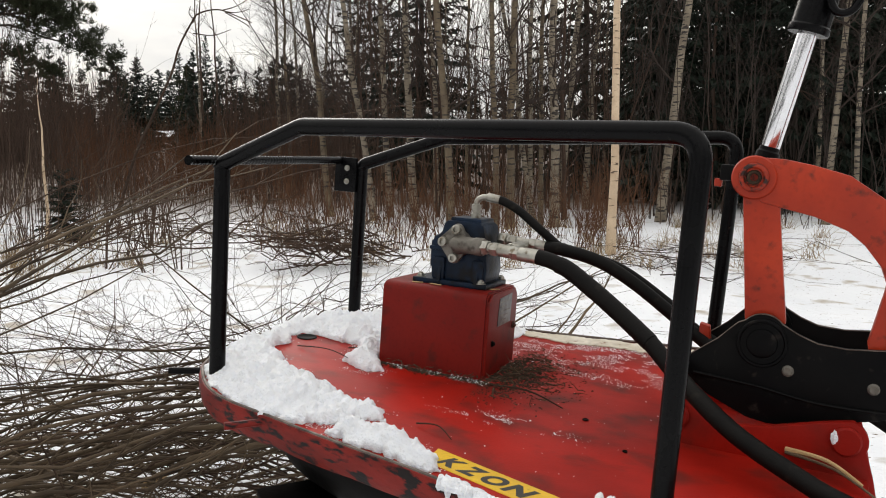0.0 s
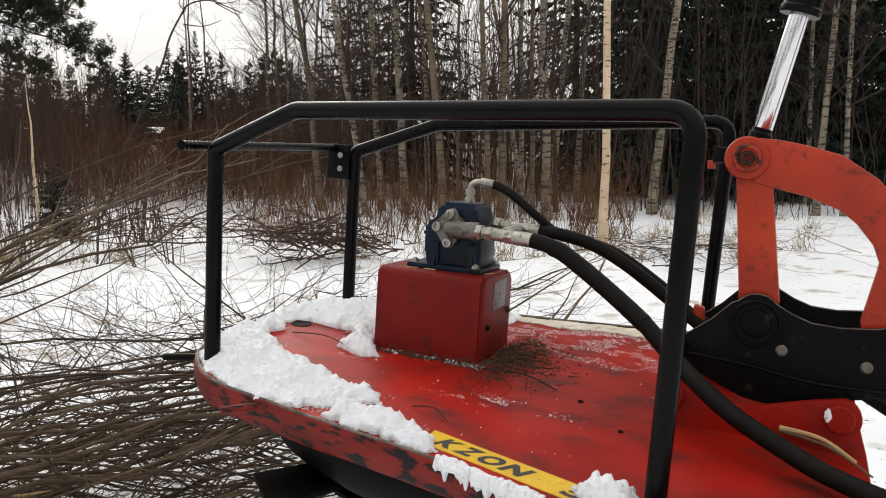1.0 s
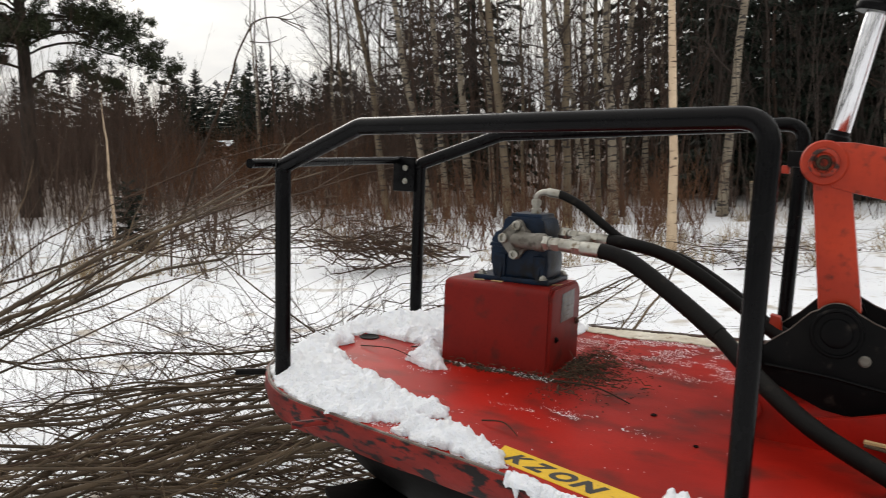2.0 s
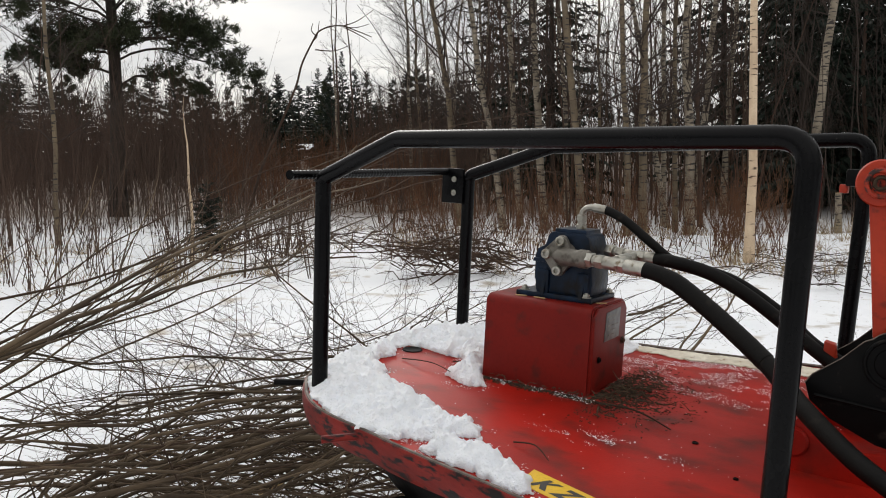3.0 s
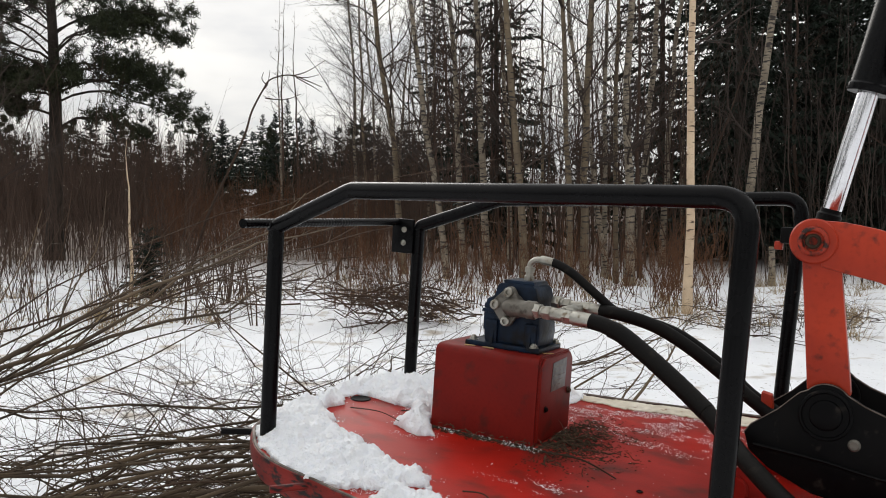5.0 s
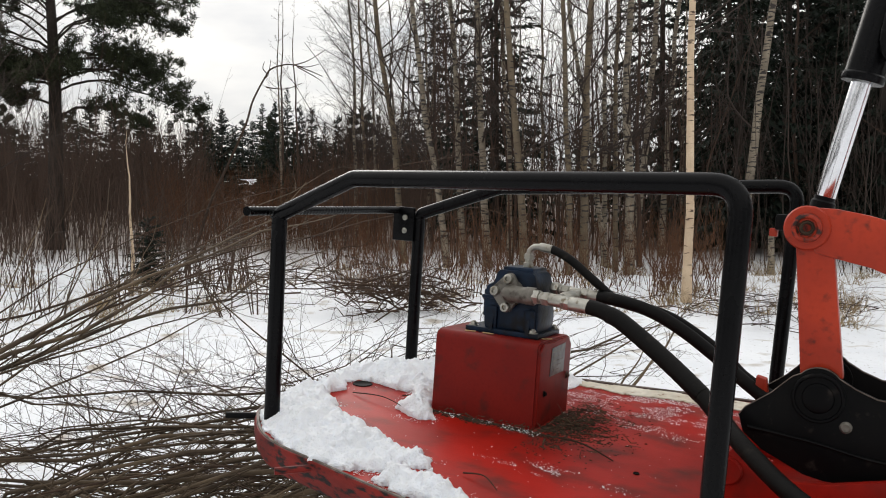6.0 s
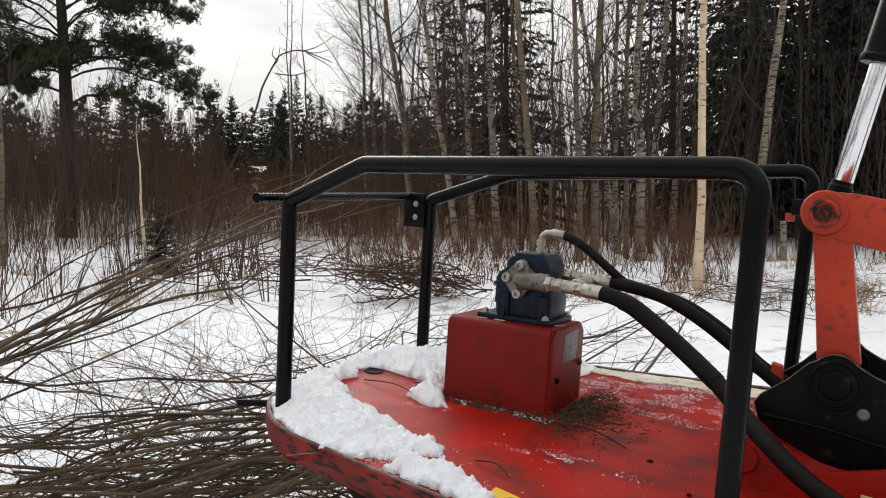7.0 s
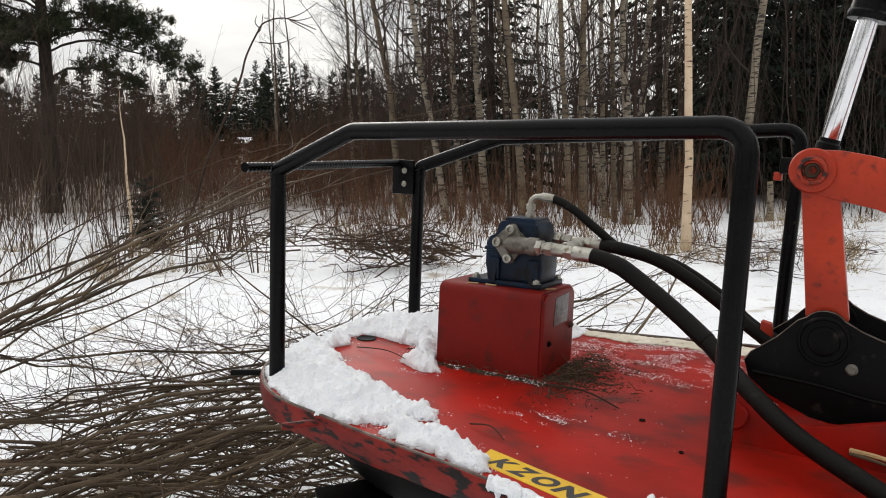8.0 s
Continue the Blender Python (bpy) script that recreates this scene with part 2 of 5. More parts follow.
M_LITTER = mat("bark_litter", (0.050, 0.032, 0.021), (0.105, 0.072, 0.045), 40, 0.85, 0, 0.2, 90, spec=0.15)
M_PLASTER = mat("dark_timber_wall", (0.10, 0.06, 0.045), (0.07, 0.045, 0.035), 2, 0.8, 0, 0.2)
M_WIRE = mat("weathered_wire", (0.16, 0.18, 0.15), (0.12, 0.13, 0.12), 5, 0.5, 0.5, 0.0)


# ---- mesh helpers ----
def mesh_ob(name, verts, faces, material, parent=None, label="", smooth=True):
    """One mesh object from arrays; faces are quads or triangles of equal size, or a list of such arrays."""
    me = bpy.data.meshes.new(name)
    if isinstance(faces, np.ndarray):
        verts = np.asarray(verts, dtype=np.float32)
        k = faces.shape[1]
        me.vertices.add(len(verts))
        me.vertices.foreach_set("co", verts.ravel())
        me.loops.add(faces.size)
        me.loops.foreach_set("vertex_index", faces.astype(np.int32).ravel())
        me.polygons.add(len(faces))
        me.polygons.foreach_set("loop_start", np.arange(0, faces.size, k, dtype=np.int32))
        me.polygons.foreach_set("loop_total", np.full(len(faces), k, dtype=np.int32))
    else:
        me.from_pydata([tuple(v) for v in verts], [], faces)
    me.polygons.foreach_set("use_smooth", np.full(len(me.polygons), smooth))
    me.update(calc_edges=True)
    me.materials.append(material)
    ob = new(name, me)
    if parent:
        ob.parent = parent
    if label:
        tagged(ob, label)
    return ob


def part(name, bm, material, parent, label="", smooth=True):
    me = bpy.data.meshes.new(name)
    bmesh.ops.recalc_face_normals(bm, faces=bm.faces)
    bm.to_mesh(me)
    bm.free()
    for p in me.polygons:
        p.use_smooth = smooth
    if smooth:
        me.set_sharp_from_angle(angle=radians(35))
    me.materials.append(material)
    ob = new(name, me)
    ob.parent = parent
    if label:
        tagged(ob, label)
    return ob


def tubes(P, R, s=4):
    """Vertices and quads of N tubes through n points each: P (N, n, 3), R (N, n)."""
    P, R = np.asarray(P, float), np.asarray(R, float)
    N, n, _ = P.shape
    d = P[:, -1] - P[:, 0]
    d /= np.linalg.norm(d, axis=1, keepdims=True) + 1e-9
    ref = np.where(np.abs(d[:, 2:3]) > 0.8, np.array([[1.0, 0, 0]]), np.array([[0, 0, 1.0]]))
    u = np.cross(d, ref)
    u /= np.linalg.norm(u, axis=1, keepdims=True) + 1e-9
    w = np.cross(d, u)
    a = np.arange(s) * 2 * np.pi / s
    ring = np.cos(a)[None, :, None] * u[:, None] + np.sin(a)[None, :, None] * w[:, None]
    V = P[:, :, None, :] + R[:, :, None, None] * ring[:, None]
    idx = np.arange(N * n * s).reshape(N, n, s)
    nx = np.roll(idx, -1, axis=2)
    F = np.stack([idx[:, :-1], nx[:, :-1], nx[:, 1:], idx[:, 1:]], axis=-1).reshape(-1, 4)
    return V.reshape(-1, 3), F


def merge(pieces):
    V, F, k = [], [], 0
    for v, f in pieces:
        V.append(v)
        F.append(f + k)
        k += len(v)
    return np.concatenate(V), np.concatenate(F)


def sprays(rng, base, way, length, n, r0, bend=0.25, lift=0.0, tip=0.25):
    """Wandering twigs: from points base along unit ways. Returns paths and radii."""
    N = len(base)
    P = np.zeros((N, n, 3))
    P[:, 0] = base
    d = way / (np.linalg.norm(way, axis=1, keepdims=True) + 1e-9)
    for k in range(1, n):
        P[:, k] = P[:, k - 1] + d * (length / (n - 1))[:, None]
        d = d + rng.normal(0, bend, (N, 3)) + np.array([0, 0, lift])
        d /= np.linalg.norm(d, axis=1, keepdims=True)
    R = np.asarray(r0).reshape(-1, 1) * np.linspace(1, tip, n)[None]
    return P, np.broadcast_to(R, (N, n))


def offshoots(rng, P, R, per, lo, hi, out=0.8, up=0.2, ratio=(0.3, 0.6), n=4, bend=0.2, lift=0.03, thin=0.5, minr=0.0015, taper=1.15, flat=1.0):
    """Side twigs from every path in P, between the shares lo and hi of its length; flat: how far they leave the level."""
    N, m, _ = P.shape
    i = np.repeat(np.arange(N), per)
    t = rng.uniform(lo, hi, len(i)) * (m - 1)
    k = np.minimum(t.astype(int), m - 2)
    f = (t - k)[:, None]
    base = P[i, k] * (1 - f) + P[i, k + 1] * f
    rad = R[i, k] * (1 - f[:, 0]) + R[i, k + 1] * f[:, 0]
    along = P[i, k + 1] - P[i, k]
    along /= np.linalg.norm(along, axis=1, keepdims=True) + 1e-9
    side = rng.normal(0, 1, (len(i), 3)) * [1, 1, flat]
    side -= (side * along).sum(1, keepdims=True) * along
    side /= np.linalg.norm(side, axis=1, keepdims=True) + 1e-9
    way = along * rng.uniform(0.5, 1.0, (len(i), 1)) + side * out + np.array([0, 0, up])
    whole = np.linalg.norm(P[:, -1] - P[:, 0], axis=1)[i]
    L = whole * rng.uniform(*ratio, len(i)) * (taper - t / (m - 1))
    return sprays(rng, base, way, L, n, np.maximum(rad * thin, minr), bend, lift)


def smooth_path(points, steps=8):
    """Catmull-Rom through the points."""
    p = [Vector(points[0])] + [Vector(q) for q in points] + [Vector(points[-1])]
    out = []
    for k in range(1, len(p) - 2):
        for j in range(steps):
            t = j / steps
            a, b, c, d = p[k - 1], p[k], p[k + 1], p[k + 2]
            out.append(0.5 * ((2 * b) + (c - a) * t + (2 * a - 5 * b + 4 * c - d) * t * t + (3 * b - a - 3 * c + d) * t ** 3))
    out.append(p[-2])
    return out


def bm_tube(points, radius, sides=16, bm=None, caps=True, radii=None):
    """A tube along a path with turning-minimal rings, added to bm."""
    bm = bm or bmesh.new()
    pts = [Vector(p) for p in points]
    up = None
    rings = []
    for k, p in enumerate(pts):
        d = (pts[min(k + 1, len(pts) - 1)] - pts[max(k - 1, 0)]).normalized()
        if up is None:
            up = d.orthogonal().normalized()
        up = (up - d * up.dot(d)).normalized()
        w = d.cross(up)
        r = radii[k] if radii else radius
        rings.append([bm.verts.new(p + r * (math.cos(a) * up + math.sin(a) * w)) for a in (2 * math.pi * j / sides for j in range(sides))])
    for a, b in zip(rings, rings[1:]):
        for j in range(sides):
            bm.faces.new((a[j], a[(j + 1) % sides], b[(j + 1) % sides], b[j]))
    if caps:
        bm.faces.new(rings[0])
        bm.faces.new(rings[-1])
    return bm


def bent(points, r, steps=6):
    """A polyline whose inner corners are rounded with radius about r."""
    p = [Vector(q) for q in points]
    out = [p[0]]
    for a, b, c in zip(p, p[1:], p[2:]):
        u, w = (a - b), (c - b)
        k = min(r, u.length * 0.45, w.length * 0.45)
        s, e = b + u.normalized() * k, b + w.normalized() * k
        for j in range(steps + 1):
            t = j / steps
            out.append((1 - t) ** 2 * s + 2 * t * (1 - t) * b + t * t * e)
    out.append(p[-1])
    return out


def bm_plate(outline, depth, axis="y", at=0.0, bevel=0.003, bm=None):
    """A plate: the outline (two coordinates) drawn out by depth along an axis, edges broken."""
    own = bmesh.new()

    def place(a, b, c):
        return {"y": (a, c, b), "z": (a, b, c), "x": (c, a, b)}[axis]
    lo = [own.verts.new(place(a, b, at)) for a, b in outline]
    hi = [own.verts.new(place(a, b, at + depth)) for a, b in outline]
    own.faces.new(lo)
    own.faces.new(hi[::-1])
    for k in range(len(lo)):
        j = (k + 1) % len(lo)
        own.faces.new((lo[k], lo[j], hi[j], hi[k]))
    bmesh.ops.recalc_face_normals(own, faces=own.faces)
    if bevel:
        sharp = [e for e in own.edges if len(e.link_faces) == 2 and e.calc_face_angle(0) > 0.6]
        bmesh.ops.bevel(own, geom=sharp, offset=bevel, segments=2, affect="EDGES", profile=0.6)
    if bm is None:
        return own
    me = bpy.data.meshes.new("t")
    own.to_mesh(me)
    own.free()
    bm.from_mesh(me)
    bpy.data.meshes.remove(me)
    return bm


def bm_box(lo, hi, bevel=0.004, segments=2, bm=None):
    own = bm_plate([(lo[0], lo[1]), (hi[0], lo[1]), (hi[0], hi[1]), (lo[0], hi[1])], hi[2] - lo[2], "z", lo[2], 0)
    if bevel:
        bmesh.ops.bevel(own, geom=list(own.edges), offset=bevel, segments=segments, affect="EDGES", profile=0.6)
    if bm is None:
        return own
    me = bpy.data.meshes.new("t")
    own.to_mesh(me)
    own.free()
    bm.from_mesh(me)
    bpy.data.meshes.remove(me)
    return bm


def glyph(ch):
    """The flat mesh of one heavy letter in the built-in font."""
    cu = bpy.data.curves.new("letter", "FONT")
    cu.body, cu.size, cu.offset, cu.fill_mode = ch, 1.0, 0.05, "FRONT"
    ob = bpy.data.objects.new("letter", cu)
    me = bpy.data.meshes.new_from_object(ob)
    bpy.data.objects.remove(ob)
    bpy.data.curves.remove(cu)
    return me


def bm_turned(profile, m, sides=24, bm=None):
    """A turned shape: (radius, height) pairs round the z axis, then placed by the matrix m."""
    bm = bm or bmesh.new()
    rings = []
    for r, h in profile:
        rings.append([bm.verts.new(m @ Vector((r * math.cos(a), r * math.sin(a), h))) for a in (2 * math.pi * j / sides for j in range(sides))])
    for a, b in zip(rings, rings[1:]):
        for j in range(sides):
            bm.faces.new((a[j], a[(j + 1) % sides], b[(j + 1) % sides], b[j]))
    bm.faces.new(rings[0][::-1])
    bm.faces.new(rings[-1])
    return bm


def along(p, q):
    """A matrix with z from p towards q, standing at p."""
    p, q = Vector(p), Vector(q)
    return Matrix.Translation(p) @ (q - p).to_track_quat("Z", "Y").to_matrix().to_4x4()


def arc(cx, cy, r, a0, a1, n):
    return [(cx + r * math.cos(radians(a0 + (a1 - a0) * k / n)), cy + r * math.sin(radians(a0 + (a1 - a0) * k / n))) for k in range(n + 1)]


def inside(x, y, poly):
    hit = False
    for (x0, y0), (x1, y1) in zip(poly, poly[1:] + poly[:1]):
        if (y0 > y) != (y1 > y) and x < (x1 - x0) * (y - y0) / (y1 - y0) + x0:
            hit = not hit
    return hit


def edge_distance(x, y, poly):
    best = 9.0
    for (x0, y0), (x1, y1) in zip(poly, poly[1:] + poly[:1]):
        dx, dy = x1 - x0, y1 - y0
        t = max(0, min(1, ((x - x0) * dx + (y - y0) * dy) / (dx * dx + dy * dy + 1e-12)))
        best = min(best, math.hypot(x - x0 - t * dx, y - y0 - t * dy))
    return best


# ---- ground ----
def ground_height(x, y):
    d = math.hypot(x, y)
    rise = 0.026 * max(0.0, d - 45) if d < 260 else 0.026 * 215
    near = min(1.0, max(0.0, (d - 1.0) / 4))
    bumps = 0.10 * noise.noise(Vector((x * 0.35, y * 0.35, 0))) + 0.05 * noise.noise(Vector((x * 1.3, y * 1.3, 3))) + (0.022 * noise.noise(Vector((x * 4.1, y * 4.1, 5))) if d < 40 else 0.0)
    return rise + near * bumps


def build_ground():
    rings = [0.0] + [0.35 * 1.055 ** k for k in range(150)]
    rings = [r for r in rings if r < 900] + [1500, 3000]
    sides = 220
    V, F = [], []
    for r in rings:
        for j in range(sides):
            a = 2 * math.pi * j / sides
            x, y = r * math.sin(a), r * math.cos(a)
            V.append((x, y, ground_height(x, y)))
    for i in range(len(rings) - 1):
        for j in range(sides):
            k = (j + 1) % sides
            F.append((i * sides + j, i * sides + k, (i + 1) * sides + k, (i + 1) * sides + j))
    ob = mesh_ob("ground", V, np.array(F), M_SNOW)
    tagged(ob, "old settled snow with twigs and bare patches", "ground", kind="structure")


build_ground()

# ---- the brush cutter: its own axes, x along the boom, y across, z off the deck ----
TILT = Matrix(((0.9156, 0.3961, 0.0694, 0.1036), (-0.3976, 0.9175, 0.0083, 2.1919), (-0.0604, -0.0352, 0.9976, 0.9634), (0, 0, 0, 1)))
LEAN = Matrix(((0.9998, 0.0011, 0.02, 0), (0, 0.9984, -0.0569, 0), (-0.02, 0.0569, 0.9982, -0.006), (0, 0, 0, 1)))   # the deck dips towards its near side
ON_DECK = TILT @ LEAN
Y0 = -0.005        # the middle of the deck


def root(name, label, category, m=TILT):
    ob = new(name)
    ob.matrix_world = m
    ob.empty_display_size = 0.05
    return tagged(ob, label, category)


def bolt(parent, p, way, r=0.012, name="bolt", material=None, label=""):
    """A hexagon bolt head on a washer, at p, facing way."""
    m = along(p, Vector(p) + Vector(way))
    bm = bm_turned([(r * 1.35, 0), (r * 1.35, r * 0.18), (r * 1.1, r * 0.2)], m, 18)
    bm_turned([(r, r * 0.2), (r, r * 0.75), (r * 0.85, r * 0.9)], m, 6, bm)
    bm_turned([(r * 0.5, r * 0.88), (r * 0.5, r * 1.15), (r * 0.42, r * 1.2)], m, 12, bm)
    return part(name, bm, material or M_ZINC, parent, label)


cutter = root("brush_cutter", "red brush cutter head with black guard rails, partly snow-covered", "brush cutter")


def deck_outline(off=0.0):
    """Half outline of the deck from the nose to the boom end, y measured from the middle; off: outwards."""
    half = [(-0.70, 0.0), (-0.69, 0.14), (-0.662, 0.26), (-0.622, 0.335), (-0.53, 0.43), (-0.43, 0.482), (-0.295, 0.514), (-0.175, 0.544), (-0.05, 0.570), (0.06, 0.590), (0.149, 0.611), (0.55, 0.71), (0.78, 0.745), (0.865, 0.70), (0.895, 0.5)]
    low = [(x, Y0 - y) for x, y in half]
    high = [(x, Y0 + y) for x, y in half[1:]]
    pts = high[::-1] + low
    if off:
        c = Vector((0.1, Y0))
        pts = [tuple(Vector(p) + (Vector(p) - c).normalized() * off) for p in pts]
    return pts


def soft_outline(pts, steps=5):
    ring = smooth_path([(x, y, 0) for x, y in pts], steps)
    return [(p.x, p.y) for p in ring]


DECK = soft_outline(deck_outline())


def build_deck():
    # top sheet, with a shallow dished fold towards the rim
    bm = bm_plate(DECK, -0.008, "z", 0.0, 0.002)
    deck = part("deck_plate", bm, M_RED, cutter, "scuffed red painted steel deck")
    # the rim hangs below the edge as a rounded band
    bm = bmesh.new()
    prof = [(0.000, 0.006), (0.006, 0.004), (0.009, -0.006), (0.009, -0.028), (0.003, -0.052), (-0.006, -0.066), (-0.018, -0.070), (-0.018, -0.060)]
    pts = [Vector((x, y, 0)) for x, y in DECK]
    rows = []
    for k, p in enumerate(pts):
        d = (pts[min(k + 1, len(pts) - 1)] - pts[max(k - 1, 0)]).normalized()
        out = Vector((d.y, -d.x, 0))
        if out.dot(p - Vector((0.1, Y0, 0))) < 0:
            out = -out
        rows.append([bm.verts.new(p + out * a + Vector((0, 0, b))) for a, b in prof])
    for a, b in zip(rows, rows[1:]):
        for j in range(len(prof) - 1):
            bm.faces.new((a[j], a[j + 1], b[j + 1], b[j]))
    part("rim", bm, M_RIM, cutter, "chipped red edge band with rust and dirt")
    # dark edge bead where paint has worn off
    bead = [(x, y, 0.004) for x, y in DECK]
    part("edge_bead", bm_tube(bead, 0.0045, 6), M_EDGE, cutter, "worn bare steel edge of the deck")
    # underside: a shallow dark drum with a saw plate
    c = Matrix.Translation((0.05, Y0, 0))
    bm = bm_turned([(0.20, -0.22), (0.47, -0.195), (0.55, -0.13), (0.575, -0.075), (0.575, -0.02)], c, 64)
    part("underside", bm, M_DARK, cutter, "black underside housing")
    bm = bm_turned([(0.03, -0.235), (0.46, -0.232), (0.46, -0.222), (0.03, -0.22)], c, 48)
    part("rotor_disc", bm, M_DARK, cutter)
    for k in range(4):
        a = radians(240 + 90 * k)
        u, w = Vector((math.cos(a), math.sin(a), 0)), Vector((-math.sin(a), math.cos(a), 0))
        o = Vector((0.05, Y0, 0))
        ring = [o + u * 0.40 - w * 0.055, o + u * 0.63 - w * 0.075, o + u * 0.655 + w * 0.03, o + u * 0.60 + w * 0.085, o + u * 0.40 + w * 0.055]
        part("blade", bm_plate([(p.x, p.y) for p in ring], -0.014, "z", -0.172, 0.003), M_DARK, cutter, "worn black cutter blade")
    # lifting holes in the deck, drawn as dark discs: shade put into colour
    for x, y, r in ((-0.583, 0.079, 0.024), (-0.576, -0.297, 0.022), (0.305, -0.133, 0.006), (0.426, -0.273, 0.0045)):
        bm = bm_turned([(r * 1.25, 0.0008), (r * 1.15, 0.003), (r, 0.003), (r * 0.9, 0.0015)], Matrix.Translation((x, y, 0)), 20)
        part("deck_hole", bm, M_DARK, deck, "dark disc for a shaded drain hole")
    # stub pins on the nose
    for a, b, m in (((-0.62, -0.31, -0.006), (-0.70, -0.375, -0.004), M_BLACKPLATE), ((-0.315, -0.515, -0.012), (-0.375, -0.575, -0.016), M_RIM)):
        part("stub_pin", bm_tube([a, b], 0.0085, 10), m, cutter, "rusty round steel pin")
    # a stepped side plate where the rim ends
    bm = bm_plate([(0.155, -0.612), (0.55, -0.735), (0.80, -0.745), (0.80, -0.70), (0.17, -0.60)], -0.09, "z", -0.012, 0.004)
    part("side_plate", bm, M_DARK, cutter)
    # yellow strip along the flared side, printed with heavy slanted letters
    def strip(s, t):
        """s along the strip, t across it."""
        return (0.084 + 0.953 * s + 0.302 * t, -0.472 - 0.302 * s + 0.953 * t)
    q = [strip(0.0, 0.0), strip(0.44, 0.0), strip(0.44, -0.068), strip(0.022, -0.068)]
    decal = part("decal_strip", bm_plate(q, 0.0012, "z", 0.0, 0.0), M_YELLOW, cutter, "yellow decal strip with black print", smooth=False)
    for ch, s, w in (("K", 0.040, 0.043), ("Z", 0.090, 0.043), ("O", 0.142, 0.050), ("N", 0.200, 0.050), ("5", 0.335, 0.044)):
        me = glyph(ch)
        co = [v.co.copy() for v in me.vertices]
        lo = [min(c[i] for c in co) for i in (0, 1)]
        hi = [max(c[i] for c in co) for i in (0, 1)]
        for v in me.vertices:
            u, h = (v.co.x - lo[0]) / (hi[0] - lo[0]), (v.co.y - lo[1]) / (hi[1] - lo[1])
            v.co = (*strip(s + w * u + 0.014 * h, -0.057 + 0.044 * h), 0.0016)
        bm = bmesh.new()
        bm.from_mesh(me)
        bpy.data.meshes.remove(me)
        part("letter", bm, M_INK, decal, "bold black printed letter", smooth=False)
    for ob in list(cutter.children):
        ob.matrix_local = LEAN


build_deck()


def build_guards():
    r = 0.0195
    near = [Vector((-0.566, -0.354, -0.05)), Vector((-0.580, -0.351, 0.500)), *bent([(-0.580, -0.351, 0.500), (-0.572, -0.353, 0.511), (-0.327, -0.406, 0.606), (0.0, -0.477, 0.616)], 0.012, 4)[1:-1], *bent([(-0.05, -0.467, 0.614), (0.562, -0.600, 0.628), (0.551, -0.598, -0.06)], 0.055, 8)[1:]]
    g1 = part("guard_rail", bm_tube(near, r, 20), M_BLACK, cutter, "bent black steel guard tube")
    far = [Vector((-0.592, 0.374, -0.02)), Vector((-0.595, 0.374, 0.508)), *bent([(-0.595, 0.374, 0.508), (-0.588, 0.375, 0.521), (-0.336, 0.416, 0.618), (0.0, 0.469, 0.642)], 0.012, 4)[1:-1], *bent([(-0.1, 0.453, 0.635), (0.518, 0.552, 0.674), (0.500, 0.550, -0.02)], 0.055, 8)[1:]]
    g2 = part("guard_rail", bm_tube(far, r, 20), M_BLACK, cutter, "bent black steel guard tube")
    for g, bend in ((g1, near[1]), (g2, far[1])):
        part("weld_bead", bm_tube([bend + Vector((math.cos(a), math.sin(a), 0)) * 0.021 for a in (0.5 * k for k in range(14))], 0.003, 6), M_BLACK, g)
    # bolted bracket plate on the far post
    bm = bm_plate([(-0.676, 0.430), (-0.600, 0.430), (-0.600, 0.538), (-0.655, 0.540), (-0.676, 0.520)], 0.012, "y", 0.345, 0.003)
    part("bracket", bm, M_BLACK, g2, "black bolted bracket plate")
    for z in (0.505, 0.463):
        bolt(g2, (-0.632, 0.345, z), (0, -1, 0), 0.0068, label="zinc bolt head")
    # ribbed bar through both posts
    a, b = Vector((-0.605, -0.445, 0.512)), Vector((-0.660, 0.352, 0.528))
    pts, rad = [], []
    for k in range(161):
        t = k / 160
        pts.append(a.lerp(b, t))
        rad.append(0.0105 + (0.0015 if k % 3 == 0 else 0))
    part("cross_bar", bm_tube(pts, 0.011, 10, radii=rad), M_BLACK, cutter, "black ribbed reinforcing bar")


build_guards()


